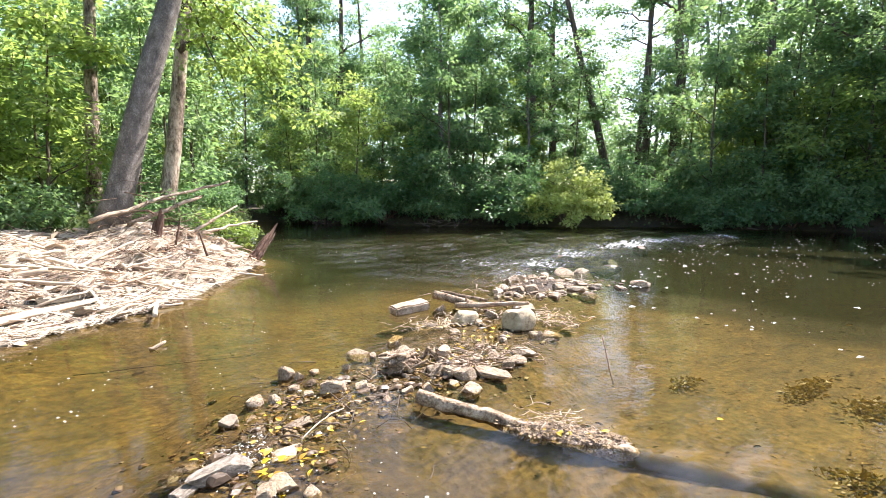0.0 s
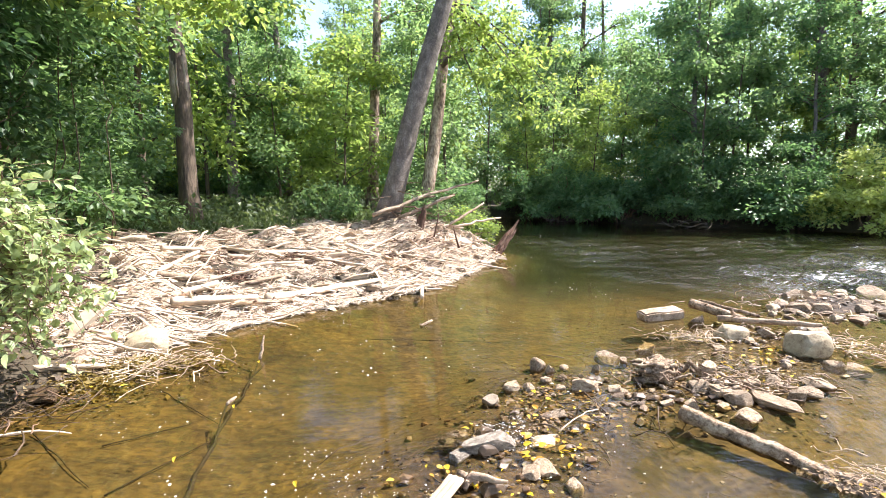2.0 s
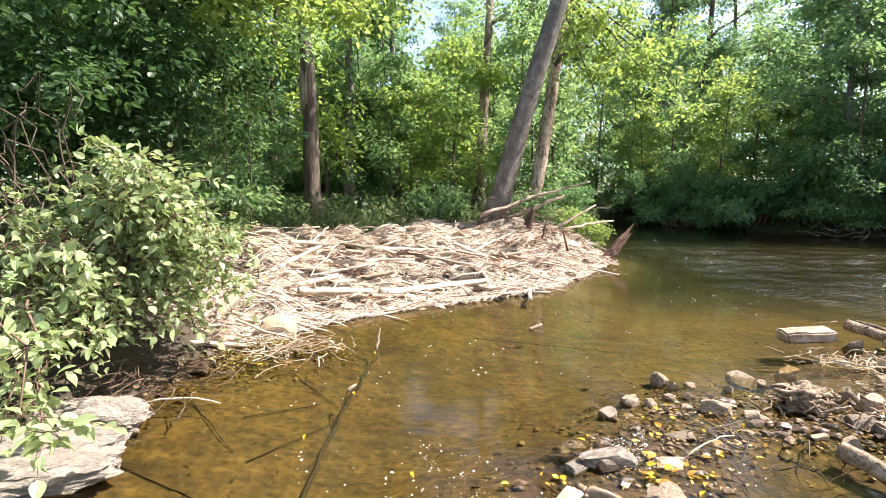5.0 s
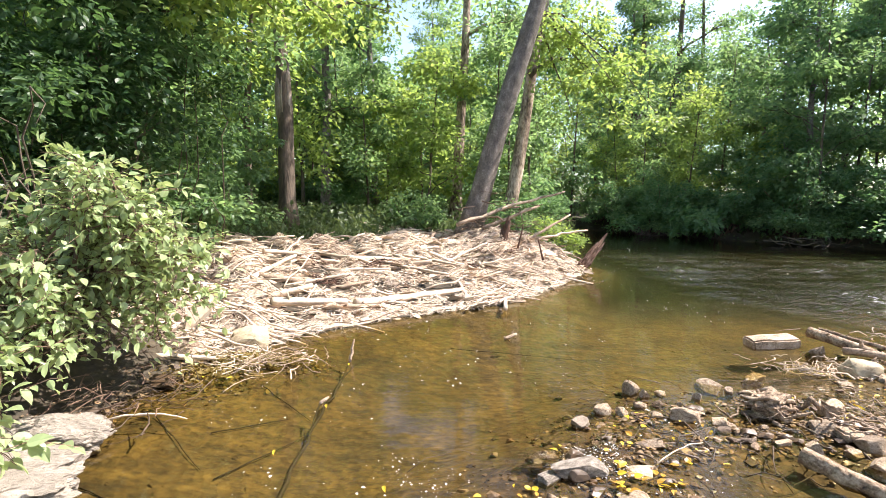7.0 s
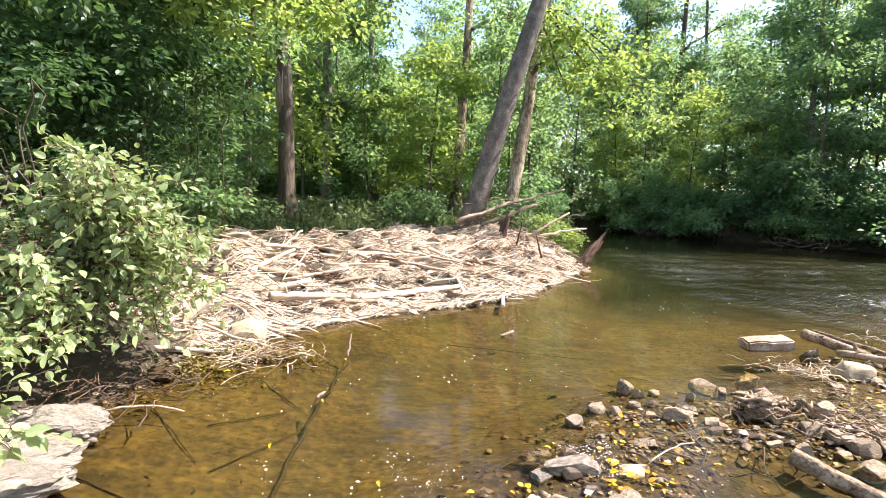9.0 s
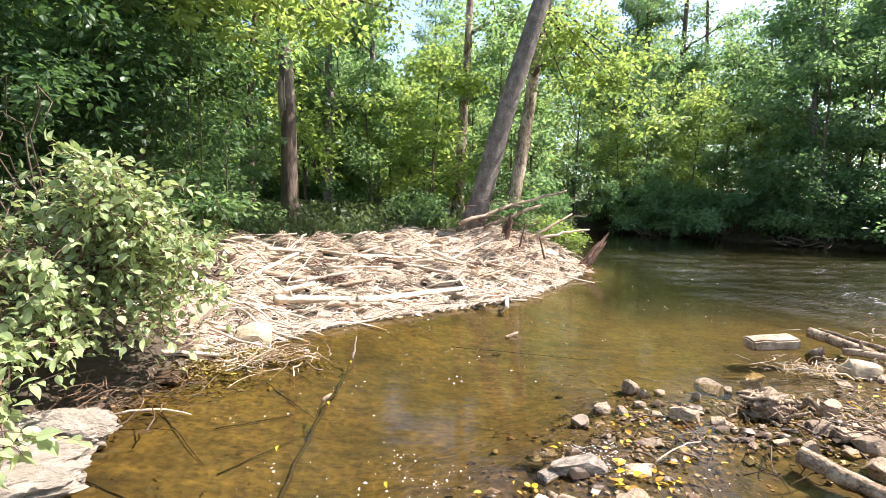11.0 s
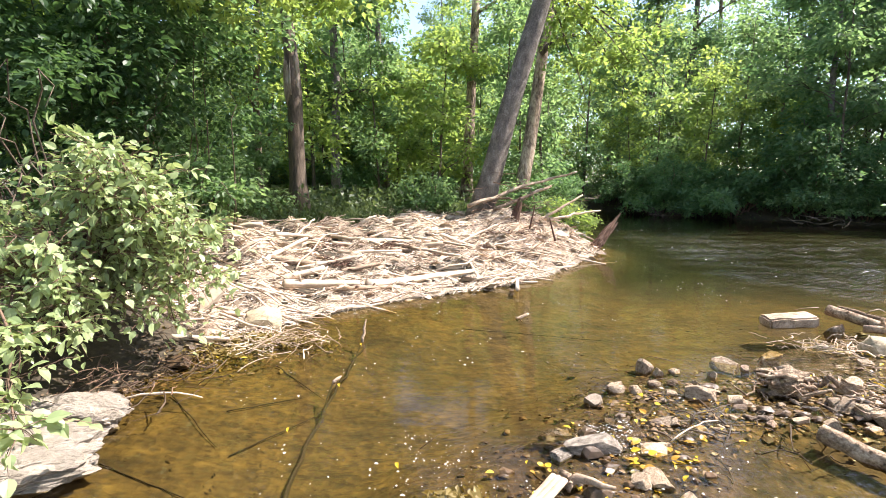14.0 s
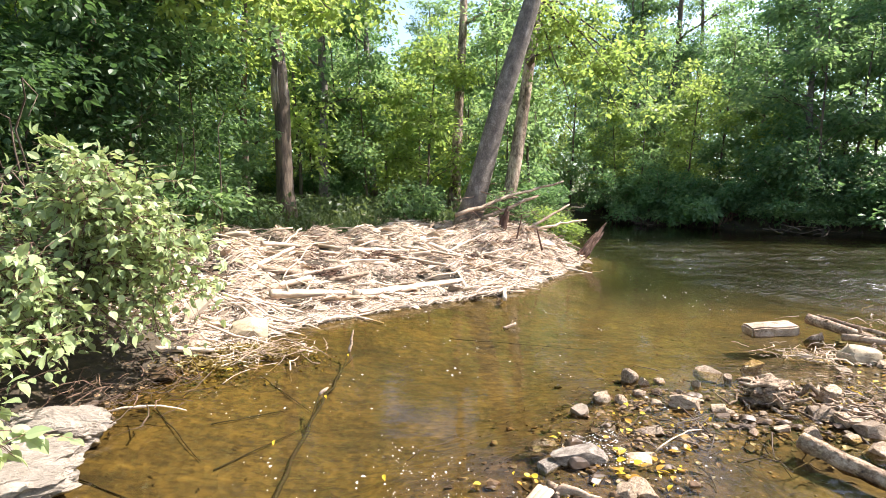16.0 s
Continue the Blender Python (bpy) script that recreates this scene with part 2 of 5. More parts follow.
FOAM = surface("froth", [(0.3, (0.55, 0.52, 0.45)), (0.7, (0.8, 0.79, 0.74))], 9, 0.6)


def ground_material():
    """River bed of brown silt and gravel, muddy edge, and leaf mould on the land."""
    m, nt, bsdf, _ = nodes_of("ground")
    at = coords(nt)
    broad, mid, fine = noise_of(nt, at, 0.7, 4), noise_of(nt, coords(nt, (1.0, 2.2, 1)), 3.0, 6, 0.7), noise_of(nt, at, 22, 5, 0.7)
    cell = add(nt, "ShaderNodeTexVoronoi", Scale=16.0)
    nt.links.new(at, cell.inputs["Vector"])
    bed = ramp_of(nt, mixed(nt, broad, mid, 0.6), [(0.36, (0.032, 0.02, 0.007)), (0.48, (0.095, 0.062, 0.018)), (0.62, (0.168, 0.112, 0.032))])
    bed = mixed(nt, bed, ramp_of(nt, fine, [(0.35, (0.45, 0.42, 0.36)), (0.6, (1, 1, 1))]), 0.8, "MULTIPLY")
    bed = mixed(nt, bed, ramp_of(nt, cell.outputs["Color"], [(0.2, (0.6, 0.6, 0.6)), (0.8, (1.1, 1.08, 1.0))]), 0.6, "MULTIPLY")
    flakes = noise_of(nt, coords(nt, (1.0, 2.4, 1)), 10.0, 7, 0.76)
    bed = mixed(nt, bed, ramp_of(nt, flakes, [(0.50, (1.08, 1.08, 1.05)), (0.60, (0.36, 0.31, 0.26))]), 0.8, "MULTIPLY")
    land = ramp_of(nt, mixed(nt, mid, fine, 0.5), [(0.3, (0.018, 0.014, 0.009)), (0.55, (0.055, 0.04, 0.022)), (0.75, (0.11, 0.08, 0.04))])
    wet = nt.nodes.new("ShaderNodeAttribute")
    wet.attribute_name = "river_bed"
    pebbly = nt.nodes.new("ShaderNodeAttribute")
    pebbly.attribute_name = "pebbly"
    shingle = ramp_of(nt, mixed(nt, mid, fine, 0.6), [(0.38, (0.012, 0.007, 0.004)), (0.5, (0.045, 0.025, 0.013)), (0.62, (0.14, 0.085, 0.045))])
    bed = mixed(nt, bed, shingle, pebbly.outputs["Fac"])
    channel = nt.nodes.new("ShaderNodeAttribute")
    channel.attribute_name = "channel"
    # Bed colour of the channel, with the trees' shade painted in.
    shaded_cobbles = ramp_of(nt, cell.outputs["Color"], [(0.2, (0.015, 0.015, 0.01)), (0.8, (0.055, 0.048, 0.03))])
    bed = mixed(nt, bed, shaded_cobbles, channel.outputs["Fac"])
    nt.links.new(mixed(nt, land, bed, wet.outputs["Fac"]), bsdf.inputs["Base Color"])
    bsdf.inputs["Roughness"].default_value = 0.85
    bumped(nt, mixed(nt, fine, cell.outputs["Distance"], 0.5), bsdf, 0.7, 0.03)
    return m


def water_material():
    """Clear brown water: it lets light through and mirrors by its angle; quick water is choppier, its white both froth
    and painted sky glints.
    """
    m, nt, bsdf, out = nodes_of("river_water")
    nt.nodes.remove(bsdf)
    quick = nt.nodes.new("ShaderNodeAttribute")
    quick.attribute_name = "quick_water"
    at = coords(nt, (1.0, 1.0, 1))
    streak = coords(nt, (0.55, 1.6, 1))
    calm, chop, small = noise_of(nt, at, 2.2, 3, 0.5), noise_of(nt, streak, 5.5, 4, 0.6), noise_of(nt, at, 14, 3, 0.5)

    def level(a, k, b):
        n = nt.nodes.new("ShaderNodeMath")
        n.operation = "MULTIPLY_ADD"
        nt.links.new(a, n.inputs[0])
        for s, v in ((n.inputs[1], k), (n.inputs[2], b)):
            if isinstance(v, (int, float)):
                s.default_value = v
            else:
                nt.links.new(v, s)
        return n.outputs[0]

    height = level(calm, 0.0045, level(small, level(quick.outputs["Fac"], 0.07, 0.0006), level(chop, level(quick.outputs["Fac"], 0.13, 0.002), 0.0)))
    bump = add(nt, "ShaderNodeBump", Strength=1.0, Distance=1.0)
    nt.links.new(height, bump.inputs["Height"])
    clear = nt.nodes.new("ShaderNodeBsdfTransparent")
    depth = nt.nodes.new("ShaderNodeAttribute")
    depth.attribute_name = "channel"
    # Darker tint in the channel, for depth and for painted tree shade.
    nt.links.new(mixed(nt, (0.84, 0.785, 0.56), (0.38, 0.38, 0.26), depth.outputs["Fac"]), clear.inputs["Color"])
    silt = add(nt, "ShaderNodeBsdfDiffuse", Color=(0.085, 0.063, 0.03, 1))
    murk = nt.nodes.new("ShaderNodeAttribute")
    murk.attribute_name = "murk"
    under = nt.nodes.new("ShaderNodeMixShader")
    nt.links.new(murk.outputs["Fac"], under.inputs[0])
    nt.links.new(clear.outputs[0], under.inputs[1])
    nt.links.new(silt.outputs[0], under.inputs[2])
    gloss = add(nt, "ShaderNodeBsdfGlossy", Roughness=0.0)
    gloss.inputs["Color"].default_value = (0.9, 0.9, 0.88, 1)
    nt.links.new(bump.outputs[0], gloss.inputs["Normal"])
    fresnel = add(nt, "ShaderNodeFresnel", IOR=1.30)
    nt.links.new(bump.outputs[0], fresnel.inputs["Normal"])
    body = nt.nodes.new("ShaderNodeMixShader")
    nt.links.new(fresnel.outputs[0], body.inputs[0])
    nt.links.new(under.outputs[0], body.inputs[1])
    nt.links.new(gloss.outputs[0], body.inputs[2])
    # Diffuse white for froth, and for sky glints painted on the waves.
    froth = add(nt, "ShaderNodeBsdfDiffuse", Color=(0.75, 0.75, 0.72, 1))
    spots = noise_of(nt, coords(nt, (1.0, 4.2, 1)), 5.5, 7, 0.75)
    share = level(spots, 1.0, level(quick.outputs["Fac"], 0.40, -0.19))
    edge = nt.nodes.new("ShaderNodeMapRange")
    for key, v in (("From Min", 0.60), ("From Max", 0.72), ("To Min", 0.0), ("To Max", 0.7)):
        edge.inputs[key].default_value = v
    nt.links.new(share, edge.inputs[0])
    whole = nt.nodes.new("ShaderNodeMixShader")
    nt.links.new(edge.outputs[0], whole.inputs[0])
    nt.links.new(body.outputs[0], whole.inputs[1])
    nt.links.new(froth.outputs[0], whole.inputs[2])
    nt.links.new(whole.outputs[0], out.inputs["Surface"])
    return m


GROUND, WATER = ground_material(), water_material()


# ---------------------------------------------------------------- builders
def mesh_of(name, verts, faces, material, smooth=False):
    """A mesh from arrays; faces all have the same number of corners."""
    verts, faces = np.asarray(verts, np.float32), np.asarray(faces, np.int32)
    me = bpy.data.meshes.new(name)
    me.vertices.add(len(verts))
    me.vertices.foreach_set("co", verts.ravel())
    me.loops.add(faces.size)
    me.loops.foreach_set("vertex_index", faces.ravel())
    me.polygons.add(len(faces))
    me.polygons.foreach_set("loop_start", np.arange(len(faces), dtype=np.int32) * faces.shape[1])
    me.polygons.foreach_set("use_smooth", np.full(len(faces), smooth))
    me.update(calc_edges=True)
    me.materials.append(material)
    return me


def part(name, me, parent, label="", kind=""):
    ob = new(name, me)
    ob.parent = parent
    return tagged(ob, label=label, kind=kind)


def thing(name, label, category, group="", kind="", at=(0, 0, 0)):
    ob = new(name)
    ob.location = at
    return tagged(ob, label, category, group, kind)


def tube(points, radii, sides=8, rough=0.0, rng=None, flat=1.0):
    """Corners and four-cornered faces of a tapering limb along points, closed at both ends by a small ring."""
    pts, radii = np.asarray(points, float), np.asarray(radii, float)
    pts, radii = np.vstack([pts[:1], pts, pts[-1:]]), np.r_[radii[0] * 0.05, radii, radii[-1] * 0.05]
    ahead = np.gradient(pts, axis=0)
    ahead[0], ahead[-1] = pts[2] - pts[1], pts[-2] - pts[-3]
    ahead /= np.linalg.norm(ahead, axis=1, keepdims=True) + 1e-9
    ref = np.array([0, 0, 1.0]) if abs(ahead[1][2]) < 0.8 else np.array([1.0, 0, 0])
    a = np.cross(ahead, ref)
    a /= np.linalg.norm(a, axis=1, keepdims=True) + 1e-9
    b = np.cross(ahead, a)
    turn = np.linspace(0, 2 * math.pi, sides, endpoint=False)
    r = radii[:, None] * np.ones(sides)
    if rough and rng is not None:
        r = r * (1 + 0.5 * rough * rng.normal(size=r.shape)) * (1 + 1.4 * rough * rng.normal(size=(1, sides)))
    v = pts[:, None] + r[..., None] * (np.cos(turn)[:, None] * a[:, None] + flat * np.sin(turn)[:, None] * b[:, None])
    n, i, j = len(pts), np.arange(len(pts) - 1)[:, None], np.arange(sides)[None]
    k = (j + 1) % sides
    f = np.stack([i * sides + j, i * sides + k, (i + 1) * sides + k, (i + 1) * sides + j], -1).reshape(-1, 4)
    return v.reshape(-1, 3), f


def joined(pieces):
    verts, faces, n = [], [], 0
    for v, f in pieces:
        verts.append(v)
        faces.append(f + n)
        n += len(v)
    return np.concatenate(verts), np.concatenate(faces)


def bend(a, b, n, sag, rng, wobble=0.03):
    """n points from a to b, curved by sag and a little crooked."""
    a, b, k = np.asarray(a, float), np.asarray(b, float), np.linspace(0, 1, n)[:, None]
    p = a + (b - a) * k + np.asarray(sag, float) * 4 * k * (1 - k)
    p[1:-1] += rng.normal(size=(n - 2, 3)) * wobble * np.linalg.norm(b - a)
    return p


DIAMOND = (np.array([(0, 0, 0), (0.34, 0.45, 0.08), (0, 1, -0.1), (-0.34, 0.45, 0.08)]), np.array([(0, 1, 2), (0, 2, 3)]))
OVATE = (np.array([(0, 0, 0), (0.22, 0.14, 0.05), (0.31, 0.36, 0.07), (0.25, 0.62, 0.05), (0.11, 0.84, -0.03), (0, 1, -0.13),
                   (-0.11, 0.84, -0.03), (-0.25, 0.62, 0.05), (-0.31, 0.36, 0.07), (-0.22, 0.14, 0.05), (0, 0.45, 0.0)]),
         np.array([(n, (n + 1) % 10, 10) for n in range(10)]))
FLECK = (OVATE[0] * [0.5, 1, 0.6], OVATE[1])
BLADE = (np.array([(-0.04, 0, 0), (0.04, 0, 0), (0.03, 0.55, 0.02), (0, 1, -0.12), (-0.03, 0.55, 0.02)]), np.array([(0, 1, 2), (0, 2, 4), (4, 2, 3)]))


def unit(v):
    return v / (np.linalg.norm(v, axis=-1, keepdims=True) + 1e-9)


def leaves(shape, roots, ways, sizes, rng, tilt=0.5):
    """A leaf at each root, pointing along its way, its face turned up with some tilt."""
    base, faces = shape
    y = unit(ways)
    up = np.array([0, 0, 1.0]) + tilt * rng.normal(size=y.shape)
    x = unit(np.cross(y, up))
    z = np.cross(x, y)
    v = roots[:, None] + sizes[:, None, None] * (base[None, :, :1] * x[:, None] + base[None, :, 1:2] * y[:, None] + base[None, :, 2:] * z[:, None])
    f = faces[None] + len(base) * np.arange(len(roots))[:, None, None]
    return v.reshape(-1, 3), f.reshape(-1, 3)


def clumps(centres, spread, each, size, rng, shape=DIAMOND, droop=0.25, tilt=0.5):
    """Sprays of leaves round each centre, flattened, with an uneven edge."""
    n = len(centres) * each
    spread = np.repeat(np.broadcast_to(spread, len(centres)) * rng.uniform(0.6, 1.3, len(centres)), each)
    way = unit(rng.normal(size=(n, 3)))
    off = way * (rng.random(n) ** 0.5 * spread)[:, None] * np.array([1, 1, 0.55])
    ways = unit(way * [1, 1, 0.3]) + rng.normal(size=(n, 3)) * 0.4 - [0, 0, droop]
    return leaves(shape, np.repeat(centres, each, 0) + off, ways, size * rng.uniform(0.6, 1.3, n), rng, tilt)


def tree(label, height, radius, crown_from, crown_wide, sprays, each, leaf, leaf_mat, bark, seed, lean=(0, 0), limbs=7, spread=0.75, category="tree", wob=0.25, name="tree"):
    """Tapered trunk with a flared foot, limbs, and a crown of many sprays of leaves."""
    rng = np.random.default_rng(seed)
    root = thing(name, label, category)
    lean = np.array([*lean, 0.0])
    k = np.linspace(0, 1, 12)[:, None]
    line = np.array([0, 0, -0.15]) + k * [0, 0, height * 0.93] + lean * k + rng.normal(size=(12, 3)) * [radius * wob, radius * wob, 0] * (k > 0.05)
    girth = radius * (1 - 0.75 * k[:, 0]) * (1 + 0.45 * np.exp(-k[:, 0] * height / 0.35))
    part("trunk", mesh_of("trunk", *tube(line, girth, 12, 0.045, rng), bark, True), root)
    centres = []
    for n in range(limbs):
        h = crown_from + (height * 0.93 - crown_from) * (n + 0.3 * rng.random()) / limbs
        at = np.array([np.interp(h, line[:, 2], line[:, i]) for i in range(3)])
        turn, reach = n * 2.4 + rng.uniform(-0.5, 0.5), crown_wide * rng.uniform(0.6, 1.0) * (1 - 0.45 * (h - crown_from) / (height - crown_from + 0.01))
        end = at + [reach * math.cos(turn), reach * math.sin(turn), reach * rng.uniform(0.2, 0.6)]
        arm = bend(at, end, 6, (0, 0, reach * 0.08), rng, 0.025)
        thick = float(np.interp(h, line[:, 2], girth)) * 0.5
        pieces = [tube(arm, np.linspace(thick, 0.012, 6), 6, 0.05, rng)]
        for m in range(2, 6):
            tip = arm[m] + rng.normal(size=3) * reach * 0.28 + [0, 0, 0.12 * reach]
            pieces.append(tube(bend(arm[m], tip, 4, (0, 0, 0.05), rng), np.linspace(max(0.012, thick * 0.3), 0.006, 4), 4))
            centres += [tip, arm[m]] if m > 2 else [tip]
        part("limb", mesh_of("limb", *joined(pieces), bark, True), root)
    centres = np.array(centres)
    extra = max(0, sprays - len(centres))
    h = rng.uniform(crown_from - 0.05 * height, height, extra)
    out = crown_wide * rng.random(extra) ** 0.6 * (1 - 0.55 * ((h - crown_from) / (height - crown_from)).clip(0, 1))
    turn = rng.uniform(0, 2 * math.pi, extra)
    stem = np.stack([np.interp(h, line[:, 2], line[:, i]) for i in range(2)], -1)
    centres = np.vstack([centres, np.c_[stem + np.stack([out * np.cos(turn), out * np.sin(turn)], -1), h]])
    part("crown", mesh_of("crown", *clumps(centres, spread, each, leaf, rng), leaf_mat), root, kind="stuff")
    return root


def shrub(label, height, wide, sprays, each, leaf, leaf_mat, seed, name="shrub", shape=DIAMOND, stems=9, spread=0.4):
    rng = np.random.default_rng(seed)
    root = thing(name, label, "shrub")
    centres = []
    for n in range(stems):
        turn = n * 2.4 + rng.uniform(-0.4, 0.4)
        reach = wide * rng.uniform(0.35, 0.95)
        end = np.array([reach * math.cos(turn), reach * math.sin(turn), height * rng.uniform(0.35, 0.95) * (1.1 - 0.5 * reach / wide)])
        line = bend((0.1 * math.cos(turn), 0.1 * math.sin(turn), -0.1), end, 6, (0, 0, height * 0.14), rng, 0.03)
        part("stem", mesh_of("stem", *tube(line, np.linspace(0.03, 0.007, 6), 5), TWIG, True), root)
        centres += list(line[2:])
    extra = max(0, sprays - len(centres))
    turn, out = rng.uniform(0, 2 * math.pi, extra), wide * rng.random(extra) ** 0.5
    top = height * np.sqrt(np.maximum(0.04, 1 - (out / wide / 1.08) ** 2))
    centres = np.vstack([centres, np.c_[out * np.cos(turn), out * np.sin(turn), top * rng.uniform(0.25, 1.0, extra)]])
    part("foliage", mesh_of("foliage", *clumps(centres, spread, each, leaf, rng, shape), leaf_mat), root, kind="stuff")
    return root


def rock_mesh(seed, material, cuts=9, fine=3, even=0.0, lumpy=1.0):
    """A worn, angular stone one metre across and one high, its foot at z = 0."""
    rng = np.random.default_rng(seed)
    bm = bmesh.new()
    bmesh.ops.create_icosphere(bm, subdivisions=fine, radius=0.62)
    blocky = Euler(rng.uniform(-0.5, 0.5, 3)).to_matrix()
    planes = [(blocky @ Vector(n), rng.uniform(0.26, 0.44) + even) for n in ((1, 0, 0), (-1, 0, 0), (0, 1, 0), (0, -1, 0), (0.2, 0, 1), (0, 0.2, -1))]
    planes += [(Vector(unit(rng.normal(size=3))), rng.uniform(0.33, 0.48) + even * 0.7) for _ in range(cuts)]
    shift = Vector(rng.uniform(-9, 9, 3))
    for v in bm.verts:
        for n, d in planes:
            over = v.co.dot(n) - d
            if over > 0:
                v.co -= n * over
        v.co *= 1 + lumpy * (0.08 * noise.noise(v.co * 2.4 + shift) + 0.05 * noise.noise(v.co * 6 + shift) + 0.03 * noise.noise(v.co * 14 + shift))
    low, high = min(v.co.z for v in bm.verts), max(v.co.z for v in bm.verts)
    wide = max(max(abs(v.co.x) for v in bm.verts), 0.3) * 2
    for v in bm.verts:
        v.co = Vector((v.co.x / wide, v.co.y / wide, (v.co.z - low) / (high - low)))
    me = bpy.data.meshes.new("stone")
    bm.to_mesh(me)
    bm.free()
    me.polygons.foreach_set("use_smooth", np.full(len(me.polygons), True))
    me.set_sharp_from_angle(angle=radians(24))
    me.materials.append(material)
    return me


# ---------------------------------------------------------------- ground and water
def graded(low, high, step, reach):
    """Even steps from low to high, then longer and longer ones out to reach on both sides."""
    out, s, grow = [], step, 0.0
    while grow < reach:
        s *= 1.22
        grow += s
        out.append(grow)
    out = np.array(out)
    return np.r_[low - out[::-1], np.arange(low, high, step), high + out]


def sheet(name, xs, ys, height, material, attribute, values, **more):
    gx, gy = np.meshgrid(xs, ys)
    verts = np.stack([gx, gy, height(gx, gy)], -1).reshape(-1, 3)
    i, j = np.arange(len(ys) - 1)[:, None] * len(xs), np.arange(len(xs) - 1)[None]
    me = mesh_of(name, verts, np.stack([i + j, i + j + 1, i + j + 1 + len(xs), i + j + len(xs)], -1).reshape(-1, 4), material, True)
    me.attributes.new(attribute, "FLOAT", "POINT").data.foreach_set("value", values(gx, gy).astype(np.float32).ravel())
    for key, rule in more.items():
        me.attributes.new(key, "FLOAT", "POINT").data.foreach_set("value", rule(gx, gy).astype(np.float32).ravel())
    return new(name, me)


def bed_share(x, y):
    shore = np.minimum(segment_distance(x, y, LEFT_BANK), segment_distance(x, y, FAR_BANK))
    return np.where(in_river(x, y), 1.0, 1 - ease(shore / 0.10))


RIFFLE = [(6.6, 7.0), (8.4, 7.5), (11.4, 8.4), (14.0, 8.2), (18, 8.0)]
RUNNEL = [(2.6, 3.9), (3.3, 3.55), (3.9, 3.2)]
SPILL = [(0.6, 2.62), (0.78, 2.70), (1.15, 2.92)]


def quickness(x, y):
    a = np.exp(-(segment_distance(x, y, RIFFLE) / 1.5) ** 2) * (0.7 + 0.3 * lumps(x, y, 2.3))
    b = 0.35 * np.exp(-(segment_distance(x, y, RUNNEL) / 0.3) ** 2) + 0.6 * np.exp(-(segment_distance(x, y, SPILL) / 0.10) ** 2)
    c = 0.5 * ease((y - 6.3) / 2) * ease((17 - y) / 5) * ease((x - 3.6) / 2.0) * np.maximum(0.15, 0.6 + 0.35 * lumps(x, y, 3.1, 0.2) + 0.6 * lumps(0.45 * x, 1.5 * y, 1.3, 2.6))
    return np.maximum(a, np.maximum(b, c))


def shaded_channel_share(x, y):
    """The deeper channel of dark cobbles beyond the bar and the heap; its darkness includes painted tree shade."""
    shore = np.minimum(segment_distance(x, y, LEFT_BANK), segment_distance(x, y, FAR_BANK))
    past = np.maximum(ease((y - 6.3 - 0.25 * lumps(x, y, 1.5, 0.4)) / 1.6) * ease((x - 1.6) / 1.5), ease((x - 6.6 - 0.5 * lumps(x, y, 2.2, 1.8)) / 1.2))
    return 0.9 * past * ease(shore / 1.2)


def murkiness(x, y):
    """Silt in the water, more of it where it is deep."""
    return 0.2 * ease((-ground_z(x, y) - 0.03) / 0.42) * (1 - 0.85 * shaded_channel_share(x, y))


def ripples(x, y):
    """The standing waves of the quick water; still water is nearly flat."""
    wave = lumps(1.3 * x, 0.9 * y, 1.15, 0.3) + 0.7 * lumps(0.8 * x, 1.4 * y, 0.62, 1.7) + 0.5 * lumps(x, 1.2 * y, 0.37, 2.9)
    return 0.12 * (0.2 + 0.8 * ease((y - 4.5) / 1.5)) * wave * quickness(x, y) ** 1.2 + 0.0012 * lumps(x, y, 0.8, 0.9)


ground = tagged(sheet("ground", graded(-9, 30, 0.16, 700), graded(-3, 29, 0.16, 700), ground_z, GROUND, "river_bed", bed_share, channel=shaded_channel_share, pebbly=lambda x, y: ease(1.25 - segment_distance(x, y, BAR) / 0.75 + 0.3 * lumps(x, y, 0.6, 1.1))),
                "forest floor and brown silty river bed with gravel", "ground", kind="structure")
water = tagged(sheet("water", graded(-4, 27, 0.1, 40), graded(-4, 26, 0.1, 60), ripples, WATER, "quick_water", quickness, murk=murkiness, channel=shaded_channel_share),
               "shallow clear brown river water with a riffle", "river", kind="structure")


def lay(ob, x, y, turn=0.0, size=1.0, sink=0.05, tall=1.0):
    """Sets a thing built at the origin on the ground."""
    ob.matrix_basis = set_down(x, y, turn, size, sink, tall)
    return ob


def set_down(x, y, turn=0.0, size=1.0, sink=0.05, tall=1.0):
    return Matrix.Translation((x, y, float(ground_z(x, y)) - sink)) @ Matrix.Rotation(turn, 4, "Z") @ Matrix.Diagonal((size, size, size * tall, 1))


# ---------------------------------------------------------------- the driftwood heap
heap = thing("driftwood_heap", "sunlit heap of bleached driftwood sticks and flood debris on the bank", "driftwood pile")


def heap_share(x, y):
    left = segment_distance(x, y, LEFT_BANK)
    back = ease((5.2 - left - 0.5 * lumps(x, y, 3.1, 2.2)) / 1.4) * ease((13.2 - y - 0.35 * x) / 1.5)
    return np.where(in_river(x, y), 0.0, back * ease((x + 4.6) / 0.9) * ease((y - 4.2) / 0.6))


